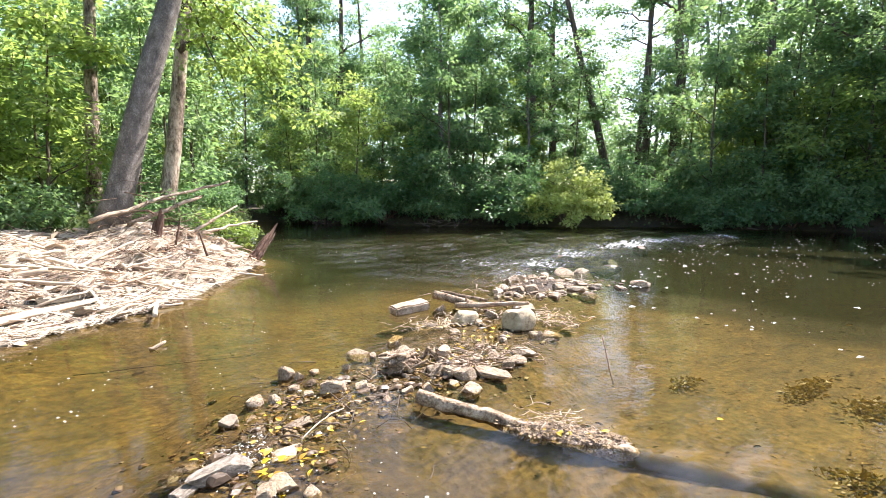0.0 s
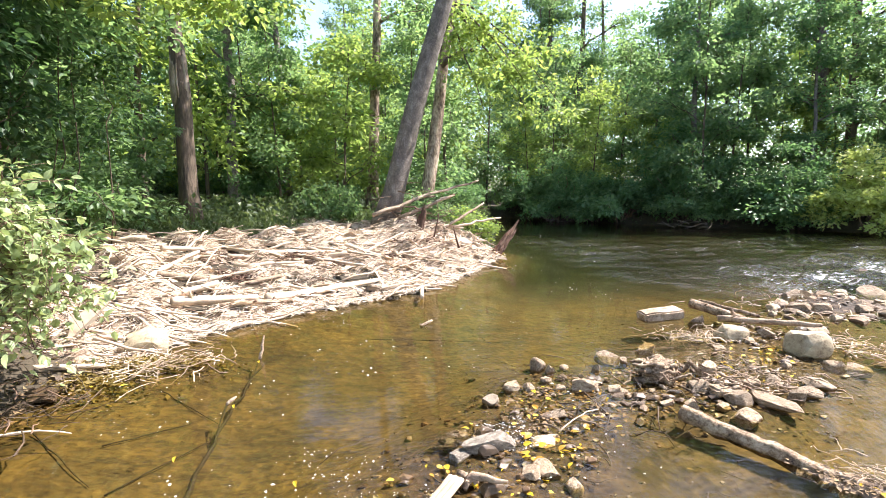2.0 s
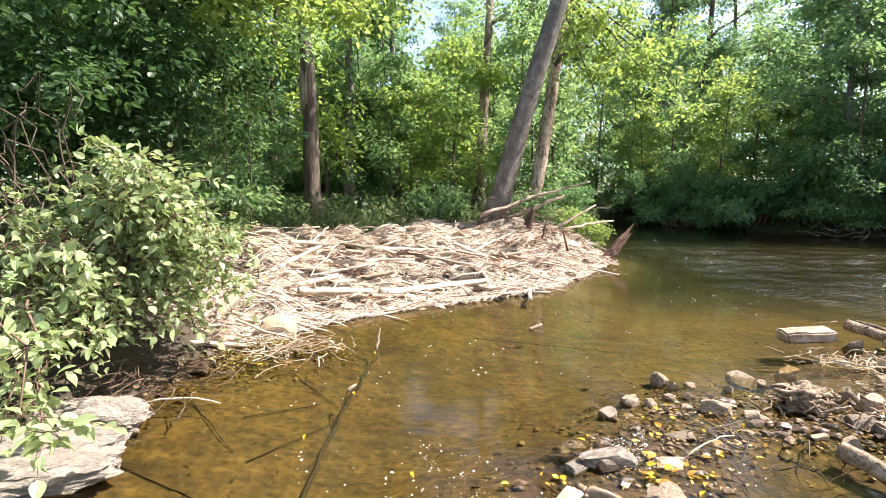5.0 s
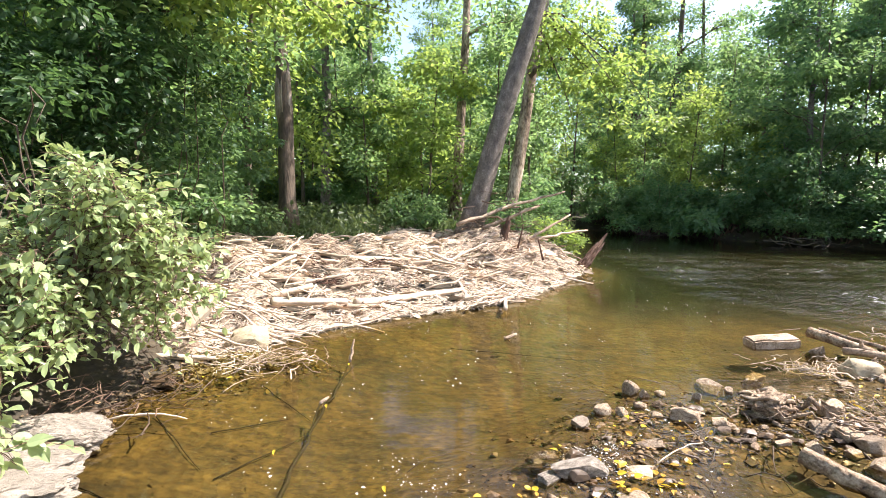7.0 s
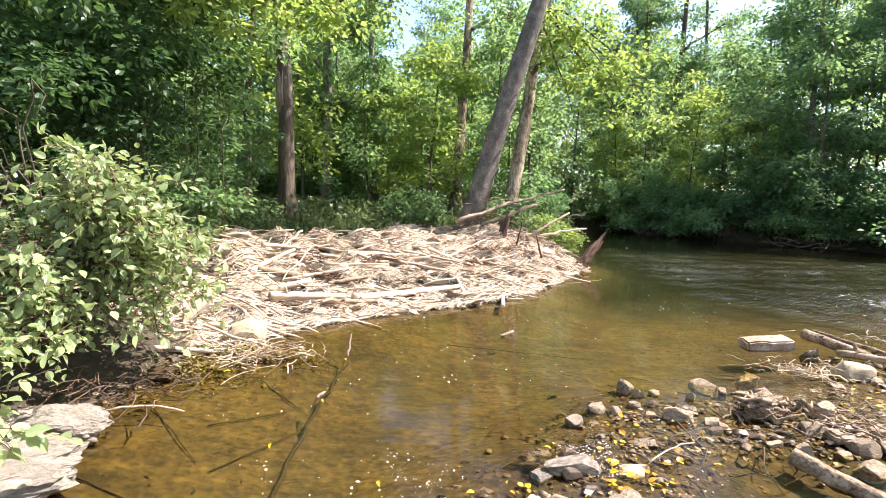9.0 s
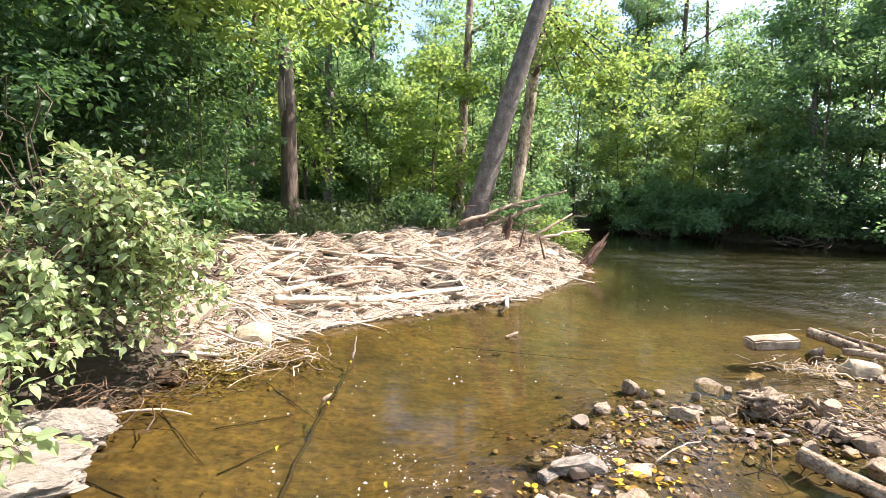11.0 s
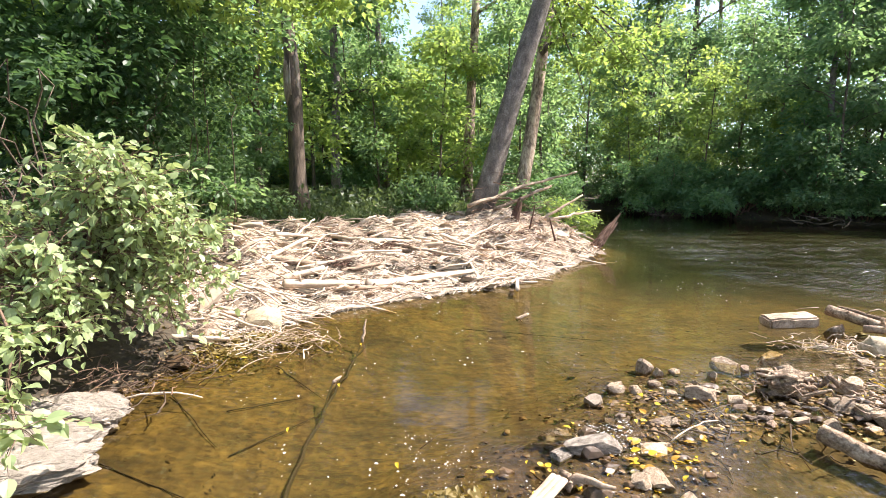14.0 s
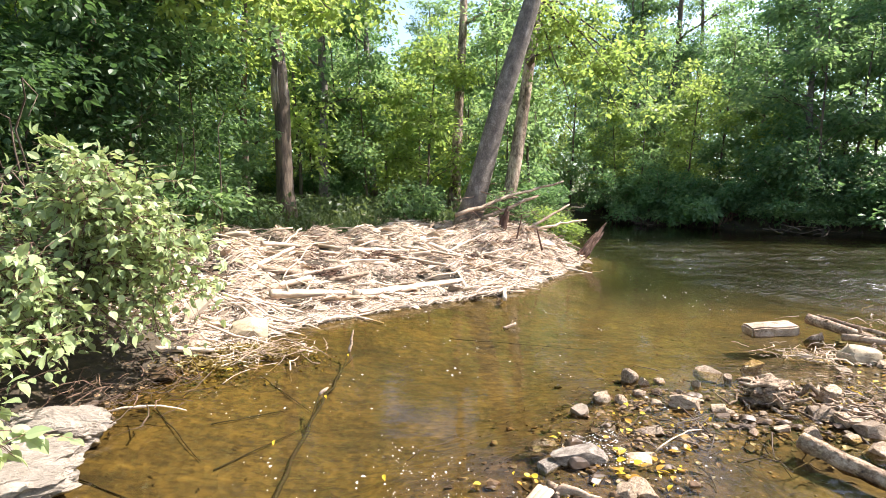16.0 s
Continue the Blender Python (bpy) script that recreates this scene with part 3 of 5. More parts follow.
def heap_body():
    xs, ys = np.arange(-5.5, 4.2, 0.07), np.arange(3.8, 14, 0.07)
    gx, gy = np.meshgrid(xs, ys)
    rng = np.random.default_rng(5)
    share = heap_share(gx, gy)
    z = np.where(share > 0.02, pile_z(gx, gy) - 0.05 + 0.03 * rng.normal(size=gx.shape), ground_z(gx, gy) - 0.12)
    z = z * 1.0 - (1 - ease(share * 4)) * 0.12
    i, j = np.arange(len(ys) - 1)[:, None] * len(xs), np.arange(len(xs) - 1)[None]
    f = np.stack([i + j, i + j + 1, i + j + 1 + len(xs), i + j + len(xs)], -1).reshape(-1, 4)
    keep = share.ravel()[f].max(1) > 0.001
    v = np.stack([gx, gy, z], -1).reshape(-1, 3)
    used = np.unique(f[keep])
    back = np.zeros(len(v), int)
    back[used] = np.arange(len(used))
    return mesh_of("matted_debris", v[used], back[f[keep]], DEBRIS, True)


part("matted_debris", heap_body(), heap, "mat of straw, bark and broken reeds", "stuff")


def scatter_sticks(count, long, thick, rng, sides, rings, lift, front=0.0, tilt=0.12):
    """Sticks strewn over the heap, most of them lying along the shore."""
    xy = np.empty((0, 2))
    while len(xy) < count:
        c = np.c_[rng.uniform(-4.8, 3.6, count * 3), rng.uniform(4.2, 13.2, count * 3)]
        near = segment_distance(c[:, 0], c[:, 1], LEFT_BANK)
        xy = np.vstack([xy, c[(heap_share(c[:, 0], c[:, 1]) > rng.random(len(c)) * 0.7 + 0.05) & (rng.random(len(c)) < np.exp(-near * front))]])
    xy = xy[:count]
    along = np.where(rng.random(count) < 0.65, rng.normal(0.42, 0.45, count), rng.uniform(0, math.pi, count))
    size = long * np.minimum(rng.lognormal(0, 0.5, count), 2.0)
    out = []
    half = np.stack([np.cos(along), np.sin(along)], -1) * size[:, None] / 2
    heights = np.stack([pile_z(*(xy + k * half).T) for k in (-1, 0, 1)], -1)
    for (x, y), d, l, (za, zm, zb) in zip(xy, half, size, heights):
        ends = [(x - d[0], y - d[1]), (x, y), (x + d[0], y + d[1])]
        up = lift * rng.random() + thick * 0.5
        zc = max(zm, 0.02) + up
        slope = np.clip((zb - za) / l, -0.5, 0.5) + tilt * rng.normal()
        a, b = np.array([*ends[0], zc - slope * l / 2]), np.array([*ends[2], zc + slope * l / 2])
        r = thick * rng.lognormal(0, 0.4)
        out.append(tube(bend(a, b, rings, rng.normal(size=3) * l * [0.03, 0.03, 0.015], rng, 0.012), np.linspace(r, r * rng.uniform(0.35, 0.8), rings), sides))
    return out


rng = np.random.default_rng(21)
part("straw", mesh_of("straw", *joined(scatter_sticks(27000, 0.105, 0.003, rng, 3, 2, 0.045, 0.14, 0.25)), STRAW), heap, "bleached reed and twig litter", "stuff")
part("brushwood", mesh_of("brushwood", *joined(scatter_sticks(1500, 0.30, 0.0068, rng, 5, 3, 0.06, 0.0, 0.14)), WOOD_BLEACHED, True), heap, "tangle of bleached sticks", "stuff")
part("twig_litter", mesh_of("twig_litter", *joined(scatter_sticks(800, 0.34, 0.0048, rng, 4, 4, 0.08, 0.0, 0.3)), TWIG, True), heap, "thin brown twigs", "stuff")
def bark_chips(count, seed):
    r = np.random.default_rng(seed)
    x, y = r.uniform(-4.6, 3.4, count * 4), r.uniform(4.4, 13, count * 4)
    ok = heap_share(x, y) > 0.3
    x, y = x[ok][:count], y[ok][:count]
    return leaves(DIAMOND, np.c_[x, y, pile_z(x, y) + 0.02 * r.random(len(x))], np.c_[r.normal(1, 0.6, len(x)), r.normal(0.4, 0.6, len(x)), 0.25 * r.normal(size=len(x))], 0.13 * r.lognormal(0, 0.5, len(x)), r, 0.35)


part("chip_litter", mesh_of("chip_litter", *bark_chips(1800, 23), WOOD_BLEACHED), heap, "chips of bark and split wood", "stuff")
for piece in scatter_sticks(280, 0.6, 0.017, rng, 7, 6, 0.06, 0.05, 0.09):
    part("stick", mesh_of("stick", *piece, WOOD_BLEACHED, True), heap)


def log(name, label, a, b, r0, r1, material, seed, sag=(0, 0, 0), sides=12, group="", knots=3, rings=10, category="log", flat=1.0, stubs=True, crooked=0.003):
    """A weathered log, uneven in girth, with broken ends and stubs of branches."""
    r = np.random.default_rng(seed)
    line = bend(a, b, rings, sag, r, crooked)
    girth = np.linspace(r0, r1, rings) * (1 + 0.035 * r.normal(size=rings))
    girth[-1] *= 0.8
    base = thing(name, label, category, group)
    part("trunk", mesh_of("log", *tube(line, girth, sides, 0.05, r, flat), material, True), base)
    if stubs:
        for n in range(knots):
            i = int(r.integers(1, rings - 2))
            way = unit(r.normal(size=3) + [0, 0, 0.8])
            tip = line[i] + way * girth[i] * r.uniform(1.6, 3.5)
            part("branch_stub", mesh_of("stub", *tube([line[i], (line[i] + tip) / 2, tip], [girth[i] * 0.4, girth[i] * 0.3, girth[i] * 0.18], 6, 0.1, r), material, True), base)
    return base


BLEACHED = "bleached driftwood log lying on the debris heap"


def heap_log(label, a, b, r0, r1, material, seed, up_a=0.03, up_b=0.03):
    a, b = (np.array([*p, float(pile_z(*p)) + up]) for p, up in ((a, up_a), (b, up_b)))
    r = np.random.default_rng(seed)
    return log("driftwood_log", label, a, b, r0 * 0.8, r1 * 0.8, material, seed, r.normal(size=3) * [0.05, 0.05, 0.02], 12, "logs on the heap", 1, 12, crooked=0.004)


for n, (a, b, r0, r1, ua, ub) in enumerate([
        ((-1.15, 6.2), (0.30, 7.3), 0.068, 0.042, 0.09, 0.11), ((-2.1, 5.8), (-1.25, 6.25), 0.065, 0.055, 0.10, 0.10), ((-2.75, 6.5), (-2.35, 7.6), 0.052, 0.036, 0.08, 0.22),
        ((-2.05, 8.0), (-1.15, 8.35), 0.045, 0.03, 0.07, 0.08), ((-1.25, 8.6), (-0.55, 7.7), 0.05, 0.03, 0.12, 0.06), ((-1.05, 8.3), (0.1, 7.8), 0.04, 0.025, 0.1, 0.05),
        ((-0.2, 7.2), (1.1, 8.7), 0.04, 0.02, 0.05, 0.1), ((-1.0, 9.2), (-0.1, 9.75), 0.045, 0.03, 0.08, 0.16), ((-2.9, 7.7), (-2.4, 8.0), 0.05, 0.035, 0.1, 0.1),
        ((-2.35, 6.75), (-1.4, 7.3), 0.035, 0.025, 0.05, 0.05), ((-0.75, 8.9), (0.35, 8.1), 0.035, 0.02, 0.12, 0.08), ((0.1, 9.2), (0.9, 9.9), 0.04, 0.025, 0.1, 0.15)]):
    heap_log(BLEACHED, a, b, r0, r1, WOOD_BLEACHED, 40 + n, ua, ub)
for n, (a, b, r0, r1) in enumerate([((0.75, 7.2), (1.4, 7.8), 0.04, 0.025), ((-1.6, 5.85), (-0.7, 6.25), 0.04, 0.03), ((0.9, 8.7), (1.7, 9.3), 0.05, 0.03), ((-3.4, 6.9), (-2.7, 7.4), 0.06, 0.04)]):
    heap_log("weathered brown log in the debris heap", a, b, r0, r1, WOOD_LOG, 60 + n)
strewn = random.Random(190)
for n in range(16):
    x, y, turn, half = strewn.uniform(-2.6, 2.2), 0.0, strewn.gauss(0.42, 0.35), strewn.uniform(0.3, 0.9)
    y = np.interp(x, (-2.6, 2.2), (5.9, 9.9)) + strewn.uniform(0.0, 1.6)
    d = (half * math.cos(turn), half * math.sin(turn))
    thick = strewn.uniform(0.03, 0.075)
    heap_log(BLEACHED if n % 3 else "weathered brown log in the debris heap", (x - d[0], y - d[1]), (x + d[0], y + d[1]), thick, thick * 0.75, WOOD_LOG if n % 3 == 0 else WOOD_BLEACHED, 300 + n, 0.02, strewn.uniform(0.03, 0.16))
log("driftwood_pole", "long bleached pole slanting up from the debris heap", (0.3, 10.6, 0.98), (3.05, 12.2, 1.78), 0.042, 0.026, WOOD_LOG, 70, (0, 0, 0.03), knots=4, crooked=0.006)
log("driftwood_pole", "short bleached pole slanting up from the debris heap", (1.85, 10.6, 0.66), (2.95, 11.2, 1.22), 0.038, 0.022, WOOD_LOG, 71, knots=5, crooked=0.006)
log("driftwood_pole", "grey weathered trunk piece beneath the slanting pole", (0.9, 10.9, 0.9), (2.3, 11.6, 1.42), 0.045, 0.035, WOOD_LOG, 72, knots=3, crooked=0.006)
log("driftwood_pole", "bleached branch lying level over the water behind the heap", (1.9, 10.7, 0.7), (3.4, 11.3, 0.86), 0.03, 0.02, WOOD_BLEACHED, 73, knots=4, crooked=0.01)


def snag(name, label, foot, tip, wide, thick, material, seed):
    """A split, rotten stump end: broad, furrowed, torn to points at the top."""
    r = np.random.default_rng(seed)
    base = thing(name, label, "stump")
    foot, tip = np.array(foot, float), np.array(tip, float)
    for n in range(13):
        k, q = (0.0, 0.0) if n == 0 else (r.uniform(-1, 1), r.uniform(-1, 1))
        side = np.array([0.75, -0.3, -0.58]) * wide * 0.36 * k + np.array([0.3, 0.9, 0.0]) * thick * 0.4 * q
        reach = 1.0 if n == 0 else r.uniform(0.35, 0.92) * (1 - 0.25 * max(0.0, -k))
        line = bend(foot + side, foot + (tip - foot) * reach + side * 0.9, 10, (0, 0, 0), r, 0.008)
        part("splinter", mesh_of("splinter", *tube(line, np.array([1.1, 1.1, 1.05, 1, 1, 0.95, 0.9, 0.8, 0.6, 0.2]) * wide * r.uniform(0.11, 0.19), 7, 0.16, r), material), base)
    return base


snag("rotten_stump", "reddish brown rotten stump leaning over the water at the heap's tip", (2.86, 10.4, -0.15), (3.70, 10.8, 0.83), 0.27, 0.2, WOOD_RED, 80)
snag("rotten_stump", "short brown broken stump standing in the debris heap", (1.28, 10.25, 0.7), (1.42, 10.35, 1.22), 0.2, 0.12, WOOD_RED, 81)
for n, (x, y, z, dx, dz) in enumerate([(2.0, 9.5, 0.35, -0.1, 0.45), (1.55, 9.9, 0.55, 0.12, 0.5)]):
    log("upright_stick", "thin broken stick poking up out of the heap", (x, y, z), (x + dx, y + 0.1, z + dz), 0.022, 0.012, WOOD_RED, 85 + n, sides=7, knots=2, category="stick")

# ---------------------------------------------------------------- stones of the gravel bar
ROCKS = [rock_mesh(100 + n, STONE, 7 + n % 5, even=0.05 * (n % 3)) for n in range(9)]
BROWNS = [rock_mesh(150 + n, STONE_BROWN, 9, 2) for n in range(4)]
BOULDERS = [rock_mesh(120 + n, STONE_YELLOW, 5, even=0.14) for n in range(2)]
GREYS = [rock_mesh(130 + n, STONE_GREY, 10) for n in range(4)]
WETS = [rock_mesh(140 + n, STONE_WET, 8) for n in range(4)]


def stone(x, y, wide, tall, n, meshes, label, group="stones of the gravel bar", deep=0.8, turn=None, tip=0.0):
    r = random.Random(n * 7 + 1)
    ob = new("stone", meshes[n % len(meshes)])
    foot = min(float(ground_z(x, y)), 0.0)
    sink = 0.25 * tall
    turn = r.uniform(0, 6.3) if turn is None else turn
    high = 0.68 * tall - foot * 0.85 + sink
    wide = 1.0 * wide + 0.9 * max(0.0, -foot - 0.05)
    ob.matrix_basis = (Matrix.Translation((x, y, foot - sink)) @ Matrix.Rotation(turn, 4, "Z") @ Matrix.Rotation(r.uniform(-0.15, 0.15) + tip, 4, "X")
                       @ Matrix.Diagonal((wide * 1.06, wide * deep * r.uniform(0.85, 1.1), high, 1)))
    return tagged(ob, label, "stone", group)


PALE = "pale sunlit river stone on the gravel bar"
NEAR = [(1.52, 3.76, 0.18, 0.19), (1.60, 3.67, 0.11, 0.10), (1.76, 3.72, 0.10, 0.05), (1.73, 3.25, 0.23, 0.15), (1.18, 3.38, 0.18, 0.10), (1.30, 3.33, 0.11, 0.09),
        (1.35, 2.89, 0.17, 0.07), (1.50, 3.47, 0.11, 0.06), (1.55, 3.31, 0.12, 0.06), (1.93, 3.20, 0.14, 0.08), (2.01, 3.64, 0.09, 0.09), (2.29, 3.96, 0.25, 0.08),
        (2.35, 3.79, 0.13, 0.08), (2.45, 3.70, 0.16, 0.10), (2.67, 3.78, 0.18, 0.10), (2.32, 2.82, 0.16, 0.13)]
MIDDLE = [(2.83, 3.37, 0.21, 0.20), (2.58, 3.10, 0.25, 0.13), (2.69, 3.02, 0.25, 0.13), (2.72, 2.89, 0.22, 0.14), (2.60, 2.67, 0.24, 0.11), (3.16, 2.83, 0.15, 0.14),
          (3.34, 2.90, 0.26, 0.08), (3.28, 3.17, 0.22, 0.09), (3.56, 3.04, 0.34, 0.08), (3.03, 3.13, 0.21, 0.09), (3.66, 3.43, 0.16, 0.08), (4.18, 3.83, 0.13, 0.07),
          (3.89, 4.88, 0.15, 0.16), (3.46, 3.98, 0.17, 0.04), (2.86, 4.24, 0.15, 0.02), (4.13, 3.41, 0.19, 0.09), (4.90, 4.30, 0.46, 0.11), (4.22, 4.22, 0.24, 0.13),
          (3.87, 4.07, 0.19, 0.08), (4.29, 3.33, 0.26, 0.06)]
FAR_END = [(6.13, 5.83, 0.26, 0.16), (6.49, 5.90, 0.31, 0.14), (6.45, 5.60, 0.30, 0.16), (6.99, 5.89, 0.36, 0.13), (6.45, 5.28, 0.33, 0.16), (5.49, 5.36, 0.22, 0.13),
           (5.53, 5.09, 0.26, 0.16), (5.71, 4.97, 0.23, 0.16), (5.57, 4.66, 0.22, 0.09), (6.29, 4.96, 0.32, 0.13), (7.51, 5.80, 0.38, 0.18), (7.89, 5.67, 0.32, 0.16),
           (6.85, 5.13, 0.34, 0.10), (6.42, 4.67, 0.41, 0.09), (6.37, 4.42, 0.24, 0.07), (5.80, 4.59, 0.21, 0.09), (7.11, 4.37, 0.29, 0.06), (5.02, 4.99, 0.17, 0.07),
           (6.12, 5.48, 0.23, 0.12)]
for n, (x, y, wide, high) in enumerate(NEAR + MIDDLE):
    stone(x, y, wide * (0.86 if n < 16 else 0.74), high * 0.88, n, ROCKS, PALE)
for n, (x, y, wide, high) in enumerate(FAR_END):
    stone(x, y, wide * 0.95, high * 1.1, 36 + n, ROCKS, "flat tan stone heaped at the bar's far end", deep=0.55, tip=0.35 * math.sin(5.0 * n))
packed = random.Random(77)
for n in range(150):
    cx, cy, sx, sy = packed.choice([(2.75, 3.05, 0.38, 0.22), (2.75, 3.05, 0.38, 0.22), (4.1, 4.15, 0.45, 0.28), (6.25, 5.15, 0.6, 0.35), (6.25, 5.15, 0.6, 0.35), (6.25, 5.15, 0.6, 0.35)])
    wide = packed.uniform(0.05, 0.13) if cx < 5 else packed.uniform(0.1, 0.26)
    sx, sy = cx + packed.gauss(0, sx), cy + packed.gauss(0, sy)
    if float(segment_distance(sx, sy, BAR)) > 0.42:
        continue
    stone(sx, sy, wide, wide * packed.uniform(0.2, 0.4), 400 + n, BROWNS if n % 3 else ROCKS, "small brown stone packed into the gravel bar" if n % 3 else "small tan stone packed into the gravel bar", deep=0.6, tip=packed.uniform(-0.3, 0.3))
stone(3.81, 4.25, 0.34, 0.22, 70, BOULDERS, "rounded tan boulder on the gravel bar")
stone(4.17, 3.70, 0.38, 0.31, 71, BOULDERS, "largest rounded tan boulder of the gravel bar", deep=1.0)
stone(7.61, 4.34, 0.39, 0.16, 72, ROCKS, "lone pale flat stone in still water")
stone(2.92, 2.78, 0.34, 0.10, 73, ROCKS, "long pale stone with a square edge", deep=0.4, turn=-1.0)
for n, row in enumerate([(0.80, 2.56, 0.36, 0.11), (0.60, 2.50, 0.13, 0.05)]):
    stone(*row, 80 + n, GREYS, "jagged grey stone with water spilling past it", deep=0.5, turn=0.25 + 0.4 * n)
for n, row in enumerate([(1.04, 2.28, 0.17, 0.07), (0.94, 2.26, 0.10, 0.07), (1.14, 2.15, 0.10, 0.05)]):
    stone(*row, 90 + n, ROCKS, PALE)
for n, row in enumerate([(8.99, 5.97, 0.50, 0.08), (9.24, 7.47, 0.25, 0.12), (8.50, 6.89, 0.38, 0.06), (12.84, 7.47, 0.28, 0.14), (9.9, 6.4, 0.3, 0.06), (23.1, 8.6, 0.5, 0.15)]):
    stone(*row, 95 + n, WETS, "dark wet stone in the riffle", "stones in the riffle")


def gravel(name, count, wide, material, label, seed, reach, meshes):
    """Loose pebbles along the bar, one mesh."""
    r = np.random.default_rng(seed)
    lines = np.array(BAR)
    at = r.random(count) * (len(lines) - 1.001)
    i, k = at.astype(int), (at % 1)[:, None]
    xy = lines[i] * (1 - k) + lines[i + 1] * k + r.normal(size=(count, 2)) * reach
    z = ground_z(xy[:, 0], xy[:, 1]) - 0.008
    me = meshes
    v0 = np.array([v.co[:] for v in me.vertices])
    f0 = np.array([p.vertices[:] for p in me.polygons])
    size = wide * r.lognormal(0, 0.5, count)
    turn = r.uniform(0, 6.3, count)
    c, s = np.cos(turn), np.sin(turn)
    fl = r.uniform(0.35, 0.7, count)
    x = v0[None, :, 0] * c[:, None] - v0[None, :, 1] * s[:, None]
    y = (v0[None, :, 0] * s[:, None] + v0[None, :, 1] * c[:, None]) * r.uniform(0.6, 1.0, count)[:, None]
    v = np.stack([x, y, v0[None, :, 2] * fl[:, None] + 0 * x - 0.2 * fl[:, None]], -1) * size[:, None, None] + np.c_[xy, z][:, None]
    f = f0[None] + len(v0) * np.arange(count)[:, None, None]
    return tagged(new(name, mesh_of(name, v.reshape(-1, 3), f.reshape(-1, 3), material)), label, "gravel", kind="stuff")


STONE_GRAVEL = surface("stone_gravel", [(0.3, (0.03, 0.016, 0.008)), (0.5, (0.105, 0.058, 0.026)), (0.7, (0.27, 0.165, 0.08))], 5, 0.35, fine=7, bump=0.6, depth=0.01, vary=0.75)
PEBBLE = rock_mesh(170, STONE_GRAVEL, 6, 1)
gravel("wet_gravel", 4200, 0.022, STONE_GRAVEL, "wet brown and rust-coloured gravel of the bar", 31, 0.40, PEBBLE)
PEBBLE_DRY = surface("stone_pebble", [(0.3, (0.16, 0.11, 0.07)), (0.7, (0.42, 0.34, 0.25))], 9, 0.7, vary=0.5)
gravel("dry_gravel", 160, 0.03, PEBBLE_DRY, "small tan pebbles among the stones", 32, 0.22, rock_mesh(171, PEBBLE_DRY, 6, 2))

SHARD = rock_mesh(172, STONE_WET, 12, 2)
gravel("wet_shingle", 260, 0.045, STONE_WET, "dark wet angular stones between the pale ones", 33, 0.26, SHARD)
gravel("tan_shingle", 110, 0.042, STONE, "angular tan stones of the gravel bar", 34, 0.22, rock_mesh(173, STONE, 12, 2))


def bed_flakes(name, label, count, region, size, seed, material):
    """Sunken leaves and flakes of bark on the bed, trailing along the current."""
    r = np.random.default_rng(seed)
    (x0, x1), (y0, y1) = region
    x, y = r.uniform(x0, x1, count * 3), r.uniform(y0, y1, count * 3)
    ok = in_river(x, y) & (lumps(x, y, 0.9, 1.3) + 0.6 * lumps(x, y, 0.35, 2.1) > -0.25) & (ground_z(x, y) < -0.03)
    x, y = x[ok][:count], y[ok][:count]
    n = len(x)
    ways = np.c_[0.77 + 0.35 * r.normal(size=n), -0.64 + 0.35 * r.normal(size=n), r.normal(size=n) * 0.12]
    return tagged(new(name, mesh_of(name, *leaves(FLECK, np.c_[x, y, ground_z(x, y) + 0.008 + 0.012 * r.random(n)], ways, size * r.lognormal(0, 0.5, n), r, 0.3), material)), label, "leaves", kind="stuff")


# Dark flakes: sunken leaves, and shadow streaks of bed ripples painted as flakes.
bed_flakes("sunken_leaves", "dark flakes on the river bed for sunken leaves and ripple shadows", 5000, ((0.8, 8.5), (-1.5, 6.3)), 0.024, 98, FLAKE)
bed_flakes("sunken_leaves", "pale sunken leaf flakes on the river bed", 1600, ((0.8, 8.5), (-1.5, 6.3)), 0.022, 99, FLAKE_PALE)
bed_flakes("sunken_leaves", "dark sunken leaves on the bed by the shaded shore", 1300, ((-2.4, 1.6), (0.8, 7.0)), 0.015, 100, FLAKE)

# ---------------------------------------------------------------- wood on the bar
log("fallen_log", "weathered half-sunk log with peeling bark across the shallow water", (2.14, 2.70, 0.05), (2.84, 1.40, -0.05), 0.05, 0.055, WOOD_BARK, 200, (0, 0, -0.01), 18, knots=1, rings=26)


def bark_mat():
    """A thin raft of bark, grit and leaves that the log holds back."""
    r = np.random.default_rng(182)
    xs, ys = np.linspace(-1, 1, 44), np.linspace(-1, 1, 20)
    gx, gy = np.meshgrid(xs, ys)
    ragged = np.clip(1.05 - gx ** 2 - gy ** 2 + 0.25 * lumps(gx * 2, gy * 0.7, 0.5, 3.0) + 0.08 * r.normal(size=gx.shape), 0, 1)
    z = 0.052 * np.sqrt(ragged) - 0.028 + 0.006 * r.normal(size=gx.shape) * (ragged > 0)
    i, j = np.arange(19)[:, None] * 44, np.arange(43)[None]
    f = np.stack([i + j, i + j + 1, i + j + 45, i + j + 44], -1).reshape(-1, 4)
    f = f[(ragged.ravel()[f] > 0).sum(1) > 1]
    c, s = math.cos(-0.95), math.sin(-0.95)
    x, y = gx * 0.40, gy * 0.14
    v = np.stack([2.655 + x * c - y * s, 1.775 + x * s + y * c, z], -1).reshape(-1, 3)
    return tagged(new("debris_mat", mesh_of("debris_mat", v, f, DEBRIS)), "raft of bark, grit and leaves caught behind the log", "flood debris")


bark_mat()
log("sunken_log", "waterlogged log end under silt on the river bed", (2.80, 1.46, -0.055), (3.62, 0.30, -0.17), 0.062, 0.05, WOOD_SILT, 201, sides=12, knots=1, rings=14)
